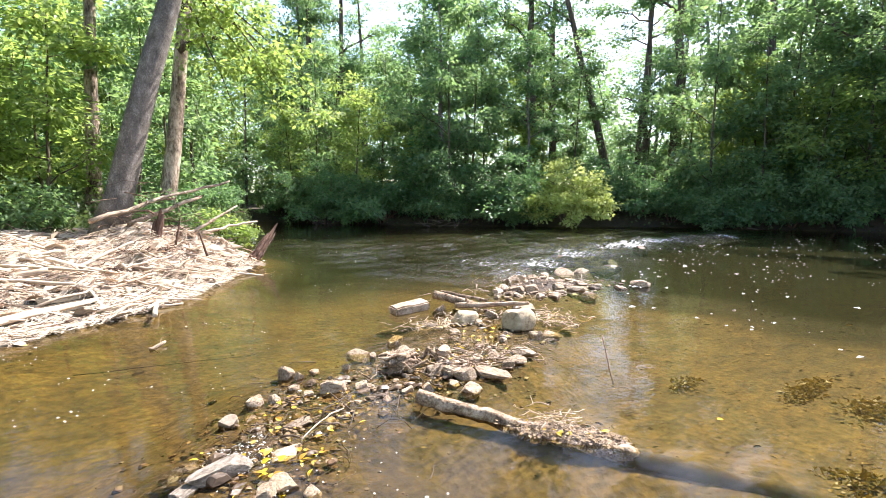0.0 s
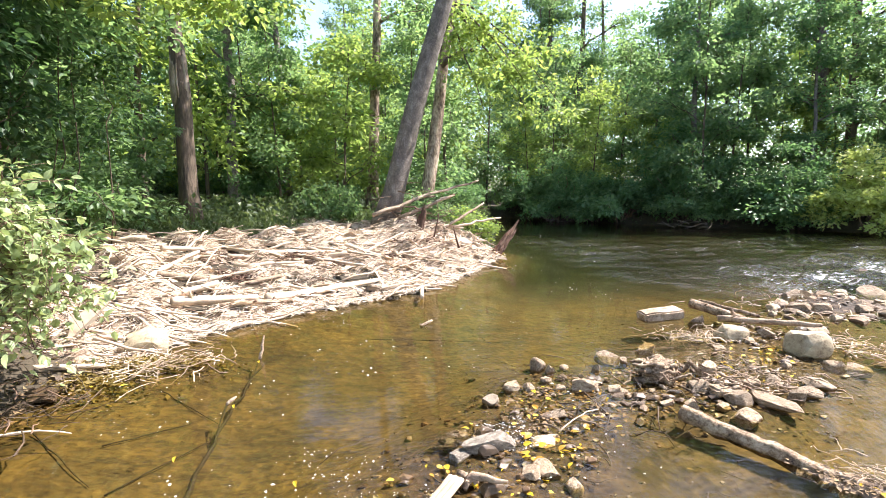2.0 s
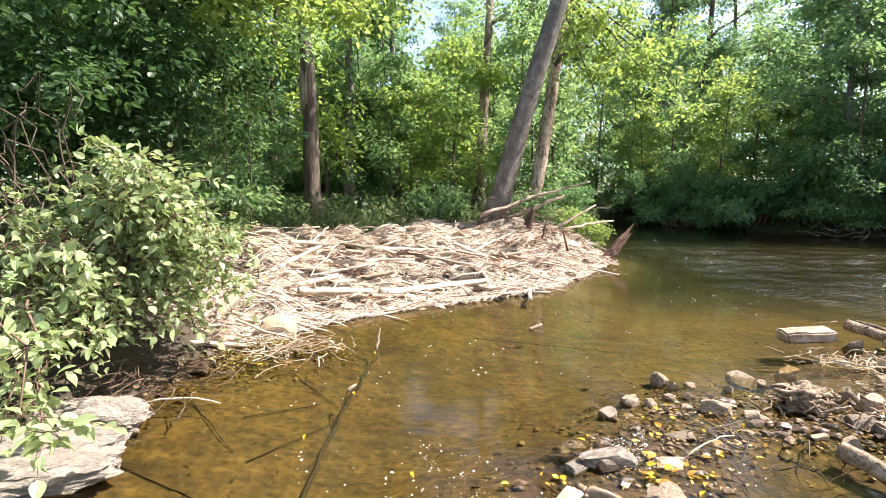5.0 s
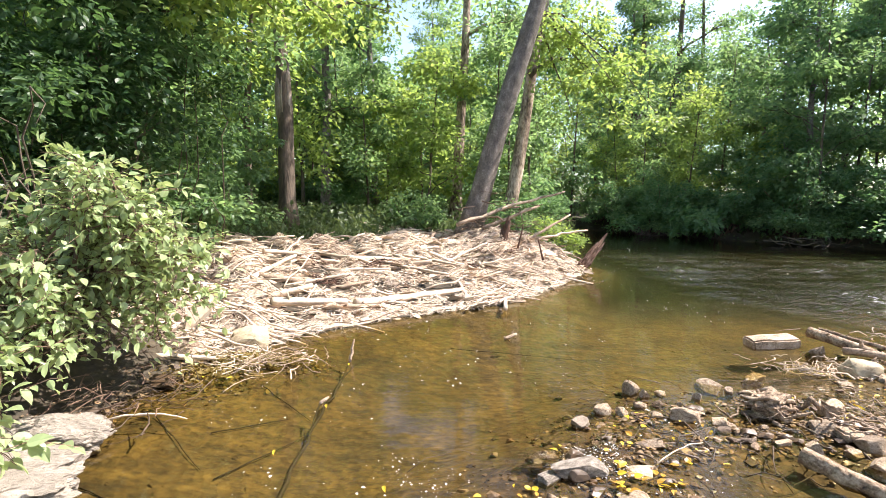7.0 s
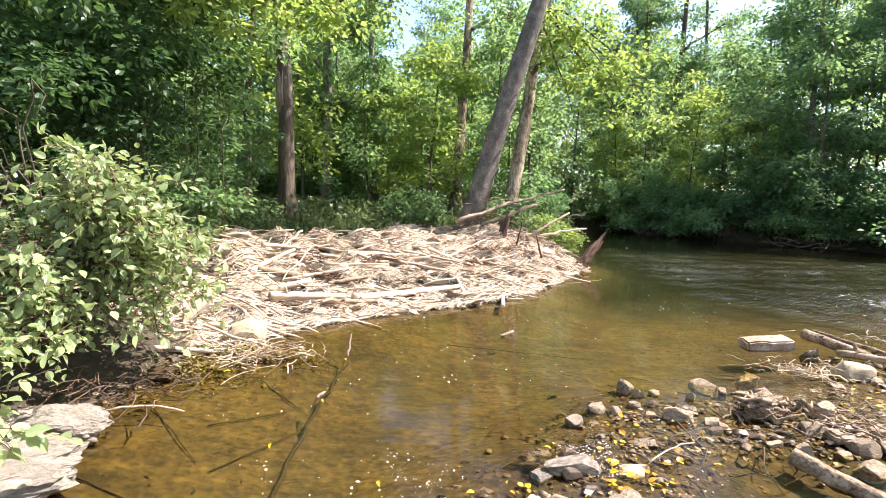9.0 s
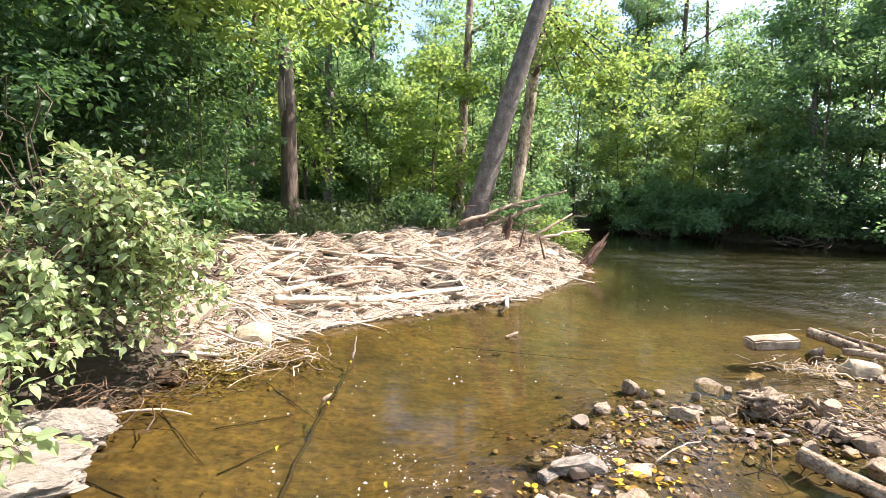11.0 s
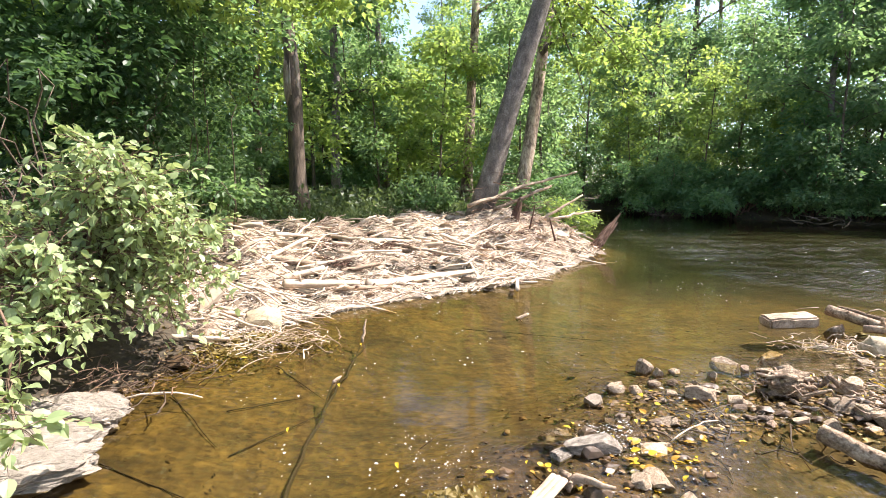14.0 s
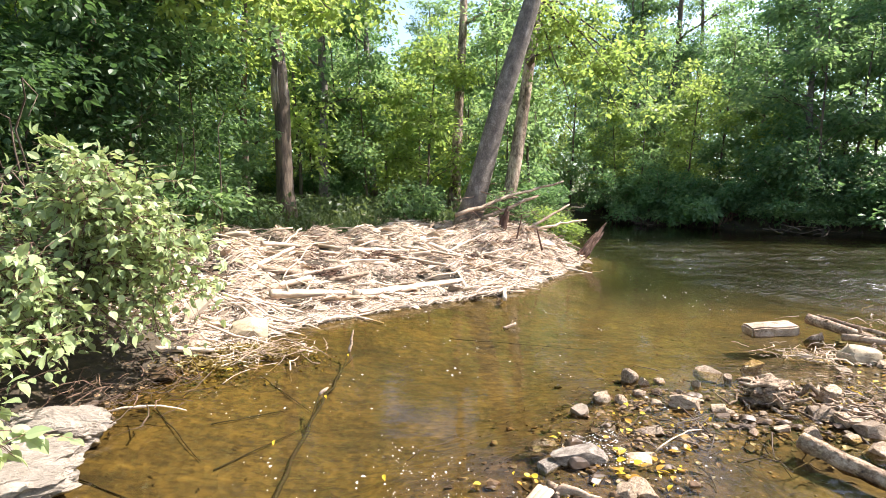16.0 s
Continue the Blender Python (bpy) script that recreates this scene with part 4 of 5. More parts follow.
log("bar_log", "thick bleached branch on the gravel bar", (3.95, 5.06, 0.17), (4.22, 4.5, 0.09), 0.055, 0.045, WOOD_BARK, 202, knots=2)
log("bar_log", "slim brown branch on the gravel bar", (4.14, 5.16, 0.16), (4.5, 4.62, 0.09), 0.026, 0.022, WOOD_BARK, 203, knots=2)
log("bar_log", "brown branch lying between two boulders", (3.95, 4.6, 0.10), (4.75, 4.1, 0.12), 0.035, 0.025, WOOD_LOG, 204, knots=3)


def beam():
    """A squared timber block, its edges worn."""
    bm = bmesh.new()
    bmesh.ops.create_cube(bm, size=1.0)
    bmesh.ops.scale(bm, vec=(0.50, 0.22, 0.12), verts=bm.verts)
    bmesh.ops.bevel(bm, geom=bm.edges[:], offset=0.018, segments=2, affect="EDGES")
    bmesh.ops.subdivide_edges(bm, edges=[e for e in bm.edges if e.calc_length() > 0.15], cuts=5, use_grid_fill=True)
    for v in bm.verts:
        v.co += Vector((0.014, 0.01, 0.008)) * noise.noise(v.co * 9)
        v.co.y *= 1 + 0.25 * v.co.x
    me = bpy.data.meshes.new("timber")
    bm.to_mesh(me)
    bm.free()
    me.materials.append(WOOD_LOG)
    return tagged(new("timber_block", me), "squared bleached timber block stuck in the gravel bar", "timber")


def plank():
    """A worn board end, split at its tip, pushed up on the bar."""
    r = np.random.default_rng(206)
    base = thing("plank", "white bleached board end with a split tip on the near gravel", "plank")
    for n, (side, long) in enumerate(((-0.028, 1.0), (0.0, 0.93), (0.03, 0.97))):
        a = np.array([0.52 + side * 0.7, 2.20 - side * 0.7, 0.06 + 0.004 * n])
        b = a + np.array([-0.42, -0.46, -0.09]) * long
        part("board_strip", mesh_of("board_strip", *tube(bend(a, b, 7, (0, 0, 0), r, 0.004), np.full(7, 0.02), 8, 0.06, r, 0.8), WOOD_BLEACHED, True), base)
    for n in range(5):
        c = np.array([0.55, 2.22, 0.03]) + r.normal(size=3) * [0.035, 0.03, 0.012]
        part("splinter", mesh_of("splinter", *tube(bend(c, c + r.normal(size=3) * [0.07, 0.05, 0.03], 5, (0, 0, 0.01), r, 0.05), np.array([1, 1, 0.8, 0.6, 0.3]) * 0.022, 7, 0.2, r), WOOD_LOG, True), base)


plank()
beam().matrix_basis = Matrix.Translation((3.54, 5.04, 0.045)) @ Matrix.Rotation(0.02, 4, "Z") @ Matrix.Rotation(-0.06, 4, "Y")


def brush(name, label, at, spread, count, long, thick, material, seed, high=0.1, kind="stuff"):
    """A small drift of twigs caught on stones."""
    r = np.random.default_rng(seed)
    out = []
    for _ in range(count):
        c = np.array(at) + r.normal(size=3) * [spread[0], spread[1], 0]
        c[2] = max(float(ground_z(c[0], c[1])), at[2] - 0.02) + abs(r.normal()) * high
        turn, l = r.uniform(0, 6.3), long * r.lognormal(0, 0.4)
        d = np.array([math.cos(turn), math.sin(turn), r.normal() * 0.2]) * l / 2
        out.append(tube(bend(c - d, c + d, 5, r.normal(size=3) * l * 0.08, r, 0.04), np.linspace(thick, thick * 0.4, 5) * r.lognormal(0, 0.3), 4))
    return tagged(new(name, mesh_of(name, *joined(out), material, True)), label, "twigs", kind=kind)


brush("twig_drift", "drift of bleached twigs caught between boulders", (3.55, 4.35, 0), (0.28, 0.13), 120, 0.15, 0.005, WOOD_BLEACHED, 210, 0.03)
brush("twig_drift", "bleached twigs behind the largest boulder", (4.75, 3.75, 0), (0.22, 0.22), 110, 0.16, 0.006, WOOD_BLEACHED, 211, 0.03)
brush("twig_drift", "drift of twigs at the bar's far end", (6.0, 5.2, 0), (0.6, 0.4), 140, 0.18, 0.006, WOOD_BLEACHED, 212, 0.03)
brush("twig_drift", "brown twigs and roots caught under the slanting pole", (1.7, 11.0, 0), (0.5, 0.25), 220, 0.45, 0.008, TWIG, 218, 0.5)
brush("twig_drift", "bleached twigs and bark wedged between the stones by the log", (3.0, 3.15, 0.03), (0.3, 0.18), 120, 0.12, 0.006, WOOD_LOG, 219, 0.04)
brush("twig_drift", "dark wet twigs between the near stones", (1.6, 3.0, 0), (0.5, 0.45), 120, 0.2, 0.004, WOOD_WET, 213, 0.02)
brush("twig_drift", "thin pale twigs on the log", (2.62, 1.85, 0.05), (0.08, 0.12), 40, 0.14, 0.003, WOOD_BLEACHED, 214, 0.05)
# The dark wood colour here carries the shade of the bank edge.
brush("twig_drift", "twigs and roots along the bank edge, coloured dark for its shade", (-2.25, 3.6, 0.03), (0.25, 0.40), 110, 0.2, 0.004, WOOD_WET, 215, 0.07)
brush("twig_drift", "pale twigs trailing into the water by the boulder", (-1.7, 4.3, 0.02), (0.26, 0.2), 150, 0.2, 0.004, WOOD_BLEACHED, 216, 0.05)
brush("twig_drift", "brown twig litter under the shrub", (-2.6, 3.05, 0.1), (0.32, 0.32), 80, 0.18, 0.004, TWIG, 217, 0.08)


# Dark twigs that put the shade of pits into the heap.
for n, (x, y, spread) in enumerate([(-1.25, 8.15, 0.22), (-0.62, 8.1, 0.15), (0.55, 9.35, 0.3), (-2.2, 8.0, 0.2), (1.0, 9.7, 0.25), (-1.7, 7.2, 0.15)]):
    brush("root_tangle", "dark brown twigs painting the shade in a hollow of the heap", (x, y, float(pile_z(x, y)) - 0.02), (spread, spread * 0.6), 90, 0.16, 0.007, WOOD_RED, 260 + n, 0.05)


def root_clump():
    """A gnarled lump of roots and bark."""
    r = np.random.default_rng(220)
    base = thing("root_clump", "gnarled grey root clump lodged among the stones", "driftwood")
    body = part("burl", rock_mesh(221, WOOD_BARK, 4, 4, 0.2, 4.0), base, "knotted burl with dark hollows")
    body.matrix_basis = Matrix.Translation((2.40, 3.36, -0.03)) @ Matrix.Rotation(0.4, 4, "Z") @ Matrix.Diagonal((0.36, 0.24, 0.19, 1))
    for n in range(22):
        c = np.array([2.40, 3.36, 0.08]) + r.normal(size=3) * [0.10, 0.06, 0.03]
        turn, l = r.normal(0.2, 0.7), r.uniform(0.06, 0.15)
        d = np.array([math.cos(turn), -math.sin(turn), r.normal() * 0.3]) * l
        part("root", mesh_of("root", *tube(bend(c - d, c + d, 7, r.normal(size=3) * 0.04, r, 0.07), np.array([0.4, 0.8, 1, 1.1, 0.9, 0.7, 0.3]) * r.uniform(0.007, 0.018), 7, 0.25, r), WOOD_BARK, True), base)
    return base


root_clump()


def standing(label, at, up, r0, material, seed, deep=0.3):
    """A stick on the river bed whose dry end stands out of the water."""
    r = np.random.default_rng(seed)
    base = thing("standing_stick", label, "stick")
    low, mid = np.array([at[0] - 0.05, at[1] - deep, float(ground_z(at[0] - 0.05, at[1] - deep)) - 0.01]), np.array([*at, 0.0])
    part("wet_end", mesh_of("wet_end", *tube(bend(low, mid, 4, (0, 0, 0), r, 0.006), np.array([0.2, 0.25, 0.3, 0.6]) * r0, 8, 0.08, r), WOOD_SUNK, True), base)
    part("dry_end", mesh_of("dry_end", *tube(bend(mid, mid + up, 6, (0, 0, 0), r, 0.03), np.array([1, 1.05, 0.95, 0.9, 0.7, 0.35]) * r0, 8, 0.1, r), material, True), base)


log("forked_twig", "thin bare twig standing out of the water", (3.80, 2.22, -0.1), (4.02, 2.5, 0.22), 0.008, 0.005, TWIG, 221, sides=6, knots=2, category="twig")
log("forked_twig", "pale curved twig lying among the stones", (1.25, 2.62, 0.03), (1.62, 2.83, 0.05), 0.0045, 0.003, WOOD_BLEACHED, 222, (0, 0, 0.03), sides=6, knots=4, category="twig")
log("sunken_branch", "dark branch lying on the river bed", (-0.86, 4.6, float(ground_z(-0.86, 4.6)) + 0.03), (-0.9, 2.2, float(ground_z(-0.9, 2.2)) + 0.0), 0.008, 0.014, WOOD_SUNK, 223, (-0.06, 0, 0.02), 9, knots=2, rings=18, crooked=0.004)
log("shore_stick", "pale stripped stick lying at the shaded water's edge", (-2.52, 4.1, 0.12), (-2.05, 4.22, 0.07), 0.028, 0.02, WOOD_BLEACHED, 227, sides=9, knots=1, category="stick")
log("shore_stick", "thin pale twig hanging into the shaded shallows", (-2.2, 3.02, 0.05), (-1.72, 3.12, 0.02), 0.008, 0.004, WOOD_BLEACHED, 228, (0, 0, 0.04), sides=6, knots=3, category="stick")
log("shore_stick", "bare twig reaching out over the shallows", (-1.8, 4.05, 0.0), (-1.42, 4.3, 0.16), 0.009, 0.004, WOOD_BLEACHED, 229, (0, 0, 0.03), sides=6, knots=4, category="stick")
standing("pale broken stick standing in the water", (-0.86, 4.38), (0.03, 0.06, 0.2), 0.014, WOOD_LOG, 224)
standing("short pale stub breaking the water", (-0.9, 3.44), (0.06, 0.03, 0.04), 0.014, WOOD_LOG, 225)
log("driftwood_knot", "small knot of driftwood breaking the water", (0.70, 5.23, -0.02), (0.84, 5.28, 0.035), 0.022, 0.016, WOOD_LOG, 226, sides=8, knots=5, rings=6, category="driftwood")
for n, (a, b) in enumerate([((-2.05, 3.3, -0.06), (-1.45, 2.75, -0.13)), ((-1.95, 2.45, -0.05), (-1.35, 2.3, -0.16)), ((0.1, 5.2, -0.25), (1.6, 5.15, -0.25)), ((-1.6, 3.2, 0), (-1.15, 3.5, 0)), ((-1.35, 2.7, 0), (-0.98, 3.3, 0)), ((-1.5, 3.9, 0), (-1.0, 3.55, 0))]):
    a, b = ((x, y, float(ground_z(x, y)) + 0.015) for x, y, z in (a, b))
    log("sunken_branch", "dark thin branch lying on the river bed", a, b, 0.005, 0.003, WOOD_SUNK, 230 + n, sides=7, knots=0)

def water_weed(at, spread, count, seed):
    """A tuft of olive weed on the river bed."""
    r = np.random.default_rng(seed)
    xy = np.array(at) + r.normal(size=(count, 2)) * spread
    roots = np.c_[xy, ground_z(xy[:, 0], xy[:, 1]) + 0.07 * r.random(count) * np.exp(-(((xy - np.array(at)) / spread) ** 2).sum(1) / 3)]
    ways = np.c_[r.normal(-0.6, 0.7, count), r.normal(0.2, 0.7, count), r.uniform(0.0, 0.5, count)]
    return tagged(new("water_weed", mesh_of("water_weed", *leaves(DIAMOND, roots, ways, r.uniform(0.015, 0.06, count), r, 0.6), LEAF_WEED)), "brown-olive weed tuft on the river bed", "weed", "weed tufts", "stuff")


water_weed((5.35, 1.3), (0.20, 0.05), 500, 251)
water_weed((5.3, 0.8), (0.14, 0.10), 700, 252)
water_weed((3.85, 0.5), (0.12, 0.12), 1100, 253)
water_weed((4.6, 2.0), (0.12, 0.05), 200, 254)
water_weed((0.0, 2.1), (0.10, 0.06), 400, 255)
water_weed((-1.75, 4.35), (0.28, 0.10), 1300, 256)
water_weed((-2.0, 3.95), (0.18, 0.12), 700, 257)

# ---------------------------------------------------------------- left shore
stone(-1.96, 4.78, 0.38, 0.33, 300, [rock_mesh(180, STONE_YELLOW, 3, even=0.2)], "yellowish boulder at the water's edge by the heap", "boulders on the left shore", turn=0.3)
stone(-2.32, 2.24, 1.02, 0.25, 301, [rock_mesh(187, STONE_SLAB, 7, 5, 0.2, 3.2)], "large cream flat boulder at the water's edge under the shrub", "boulders on the left shore", deep=0.52, turn=0.3)
stone(-2.36, 2.80, 0.78, 0.27, 302, [rock_mesh(183, STONE_SLAB, 5, 5, 0.22, 2.6)], "pale cracked boulder in leaf shade behind the cream one", "boulders on the left shore", deep=0.6, turn=0.1)
stone(-2.10, 2.46, 0.16, 0.08, 303, WETS, "reddish brown stone wedged beside the cream boulder", "boulders on the left shore")
for n, row in enumerate([(-2.2, 3.0, 0.13, 0.06), (-2.45, 3.2, 0.15, 0.08), (-2.2, 2.85, 0.10, 0.05), (-2.25, 3.75, 0.3, 0.12), (-2.35, 4.05, 0.22, 0.12)]):
    stone(*row, 310 + n, WETS, "dark damp stone on the shaded shore", "small stones on the left shore")


# where the main sprays of the shrub end, and how widely they scatter
SPRAYS = [(-2.42, 2.85, 0.45, 0.10), (-2.28, 3.35, 1.46, 0.12), (-2.80, 2.85, 1.15, 0.10), (-2.22, 3.45, 1.40, 0.13), (-2.45, 2.90, 0.90, 0.12),
          (-2.34, 3.30, 1.54, 0.11), (-2.10, 3.55, 1.15, 0.14), (-2.08, 2.02, 0.42, 0.06)]


def left_shrub():
    """The sunlit shrub that hangs over the water: arching stems, twigs and large leaves."""
    r = np.random.default_rng(400)
    base = thing("overhanging_shrub", "sunlit green shrub with large leaves drooping over the shore", "shrub", at=(0, 0, 0))
    roots, ways, sizes = [], [], []
    for n in range(50):
        a = np.array([-3.6 + r.normal() * 0.25, 3.9 + r.normal() * 0.35, 0.7 + r.random() * 0.3])
        side = 0.24 + 0.76 * r.random() ** 0.7
        high, low = np.interp(side, (0, 0.15, 0.3, 0.42, 0.5, 0.7, 0.85, 1), (0.8, 0.8, 1.0, 1.35, 1.6, 1.5, 1.2, 0.75)), np.interp(side, (0, 0.2, 0.5, 1), (0.8, 0.42, 0.35, 0.35))
        end = np.array([-2.95 + 1.08 * side + r.normal() * 0.05, 2.75 + 1.15 * side + r.normal() * 0.15, r.uniform(low, high)])
        aim = SPRAYS[n % 14] if n % 14 < len(SPRAYS) else None
        if aim:
            end = np.array(aim[:3]) + r.normal(size=3) * aim[3]
            a = a + (0.75, 0.1, 0.0) if aim[0] > -2.41 and aim[2] > 1.0 else a
        top = max(a[2], end[2]) + r.uniform(-0.15, 0.12)
        line = bend(a, end, 9, (0, 0, top - (a[2] + end[2]) / 2), r, 0.02)
        part("stem", mesh_of("stem", *tube(line, np.linspace(0.018, 0.004, 9), 5), TWIG, True), base)
        twigs = []
        for m in range(4, 9):
            for _ in range(5):
                tip = line[m] + r.normal(size=3) * [0.17, 0.17, 0.13] + [0.03, -0.03, -0.05]
                tw = bend(line[m], tip, 4, (0, 0, 0.02), r, 0.04)
                twigs.append(tube(tw, np.linspace(0.0035, 0.0015, 4), 3))
                for q in range(5):
                    roots.append(tw[min(3, 1 + q // 2)] + r.normal(size=3) * 0.018)
                    ways.append(unit(tip - line[m]) * 0.7 + r.normal(size=3) * 0.6 + [0.1, -0.1, -0.22])
                    sizes.append(r.uniform(0.04, 0.092))
        part("twig_spray", mesh_of("twig_spray", *joined(twigs), TWIG, True), base, kind="stuff")
    roots, ways, sizes = np.array(roots), np.array(ways), np.array(sizes)
    near = np.argsort(roots[:, 1] - 0.3 * roots[:, 0])
    one = near[:280]
    for i in one:
        v, f = leaves(OVATE, np.zeros((1, 3)), ways[i:i + 1], sizes[i:i + 1] * 1.15, r, 0.45)
        part("leaf", mesh_of("leaf", v, f, LEAF_BUSH), base).location = roots[i]
    rest = near[280:]
    part("foliage", mesh_of("foliage", *leaves(OVATE, roots[rest], ways[rest], sizes[rest], r, 0.45), LEAF_BUSH), base, kind="stuff")
    dead = np.array([-2.75, 3.0, 0.95]) + r.normal(size=(60, 3)) * [0.09, 0.09, 0.08]
    part("withered_leaves", mesh_of("withered", *leaves(OVATE, dead, r.normal(size=(60, 3)) + [0, 0, -0.8], r.uniform(0.05, 0.09, 60), r, 0.8), LEAF_DEAD), base, "withered brown leaves", "stuff")
    return base


left_shrub()


def bare_stems():
    """Arching leafless stems in the gap between the shrub and the thicket."""
    r = np.random.default_rng(405)
    base = thing("bare_stems", "arching bare grey-brown stems of a thorny shrub in the shade", "shrub")
    for n in range(15):
        a = np.array([-3.9 + r.normal() * 0.3, 4.1 + r.normal() * 0.3, 0.75])
        b = np.array([-3.35 + r.normal() * 0.3, 3.35 + r.normal() * 0.25, r.uniform(0.9, 2.2)])
        line = bend(a, b, 10, (0.05, -0.1, r.uniform(0.3, 0.8)), r, 0.03)
        part("stem", mesh_of("stem", *tube(line, np.linspace(0.010, 0.003, 10), 5), BARK_BROWN, True), base)
    return base


bare_stems()


def thicket(name, label, boxes, each, leaf, mat, seed, shape=OVATE, spread=0.35, stems=12, category="shrub", trunk=None):
    """A dark thicket: arching bare stems with sprays of leaves."""
    r = np.random.default_rng(seed)
    base = thing(name, label, category)
    for n, (lo, hi, count) in enumerate(boxes):
        lo, hi = np.array(lo, float), np.array(hi, float)
        c = lo + (hi - lo) * r.random((count, 3))
        part("foliage", mesh_of("foliage", *clumps(c, spread, each, leaf, r, shape, 0.35), mat), base, kind="stuff")
        for m in range(9 if trunk else 0):
            line = bend(trunk, lo + (hi - lo) * r.random(3), 8, (0, 0, 0.4), r, 0.015)
            part("bough", mesh_of("bough", *tube(line, np.linspace(0.06, 0.01, 8), 6), BARK_BROWN, True), base)
        for m in range(stems):
            p = lo + (hi - lo) * r.random(3)
            foot = np.array([p[0] - r.uniform(0.2, 1.0), p[1] + r.uniform(0, 0.8), 0.0])
            foot[2] = float(ground_z(foot[0], foot[1])) - 0.1
            part("stem", mesh_of("stem", *tube(bend(foot, p, 9, (0.1, -0.1, 0.6), r, 0.02), np.linspace(0.011, 0.004, 9), 6), BARK_BROWN, True), base)
    return base


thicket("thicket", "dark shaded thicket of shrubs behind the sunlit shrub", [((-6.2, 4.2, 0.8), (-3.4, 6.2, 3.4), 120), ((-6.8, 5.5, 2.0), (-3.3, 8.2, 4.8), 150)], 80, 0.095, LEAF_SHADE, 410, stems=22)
thicket("thicket", "green shrub thicket along the bank beside the heap", [((-7.5, 8.0, 0.9), (-4.0, 12.0, 3.6), 150), ((-4.4, 7.2, 0.9), (-3.4, 8.2, 1.5), 14)], 70, 0.11, LEAF_MID, 411, stems=9)

# ---------------------------------------------------------------- trees with places of their own
tree("tall grey tree leaning towards the river behind the heap", 15, 0.29, 8.5, 2.6, 34, 60, 0.16, LEAF_BRIGHT, BARK_GREY, 500, (4.0, 0.6), 8, wob=0.08).matrix_basis = set_down(0.46, 11.6)
tree("pale-barked tree with a broken limb behind the leaning tree", 15, 0.22, 8.0, 2.4, 34, 60, 0.16, LEAF_MID, BARK_FLAKY, 501, (2.0, 0.5), 7, wob=0.1).matrix_basis = set_down(1.78, 14.3)
tree("slender brown tree among the undergrowth", 16, 0.22, 6.5, 2.6, 36, 70, 0.16, LEAF_MID, BARK_FLAKY, 502, (0.5, 0.3), 6, wob=0.12).matrix_basis = set_down(0.45, 18.0)
peeling = tree("dark tree with a peeled pale stretch of trunk beside the thicket", 13, 0.22, 4.9, 2.8, 60, 90, 0.14, LEAF_BRIGHT, BARK_BROWN, 503, (-0.35, 0.2), 8, wob=0.08)
peeling.matrix_basis = set_down(-3.85, 12.0)
peel = np.random.default_rng(509)
for n in range(9):
    low, high = peel.uniform(2.7, 3.1), peel.uniform(3.6, 4.1)
    turn = n * 0.7
    strip = [(-0.35 * (h + 0.15) / 12.1 + 0.135 * math.cos(turn), 0.2 * (h + 0.15) / 12.1 + 0.135 * math.sin(turn), h) for h in np.linspace(low, high, 7)]
    part("peeled_strip", mesh_of("peeled_strip", *tube(strip, np.array([0.03, 0.05, 0.06, 0.06, 0.055, 0.05, 0.025]), 6, 0.35, peel), BARK_PALE, True), peeling, "pale peeling bark")
tree("shaded tree in the thicket with reddish bark", 11, 0.16, 3.0, 3.4, 90, 120, 0.13, LEAF_DEEP, BARK_BROWN, 504, (-0.2, 0.0), 9).matrix_basis = set_down(-5.6, 8.0)
for label, x, y, high, r, lean, seed in (("dark upright tree on the far bank with a high thin crown", 31.1, 16.6, 24, 0.40, (0.4, 0.2), 505),
                                         ("leaning tree on the far bank with a high thin crown", 28.4, 19.0, 22, 0.29, (-3.2, 4.2), 506),
                                         ("slim forked tree on the far bank", 29.9, 18.6, 22, 0.21, (1.0, -0.8), 507),
                                         ("dark tree on the far bank above the still water", 33.0, 11.5, 23, 0.30, (-0.6, 0.8), 508)):
    tree(label, high, r, 10.0, 3.4, 44, 60, 0.22, LEAF_DEEP, BARK_BROWN, seed, lean, 8, 0.65, wob=0.2).matrix_basis = set_down(x, y)
log("broken_limb", "dark broken limb jutting from the pale-barked tree", (2.4, 14.2, 5.1), (3.3, 13.9, 5.5), 0.09, 0.05, BARK_BROWN, 510, (0, 0, 0.12), knots=1, category="limb")


def overhang():
    """A leafy bough that hangs out high over the heap."""
    r = np.random.default_rng(520)
    base = thing("overhanging_bough", "yellow-green sunlit bough reaching out over the heap", "branch")
    for n in range(10):
        end = np.array([-1.4 - 0.24 * n, 6.2 + r.normal() * 0.4, 3.75 + 0.04 * n + r.uniform(-0.15, 0.25)])
        line = bend((-5.6, 8.0, 5.2 + 0.2 * n), end, 9, (0, 0, 0.35), r, 0.015)
        part("bough", mesh_of("bough", *tube(line, np.linspace(0.05, 0.008, 9), 6), BARK_BROWN, True), base)
        c = line[4:].repeat(3, 0) + r.normal(size=(15, 3)) * [0.3, 0.35, 0.14]
        part("foliage", mesh_of("foliage", *clumps(c, 0.30, 44, 0.10, r, OVATE, 0.3), LEAF_BRIGHT), base, kind="stuff")
    return base


overhang()
# Mostly above the view; extended there to cast shade on the thicket.
thicket("canopy_tree", "leafy canopy over the thicket, yellow-green at its sunlit edge", [((-6.5, 4.6, 3.9), (-2.4, 9.0, 6.6), 190)], 34, 0.13, LEAF_MID, 412, trunk=(-5.6, 8.0, 4.6), stems=0, spread=0.45, category="tree")


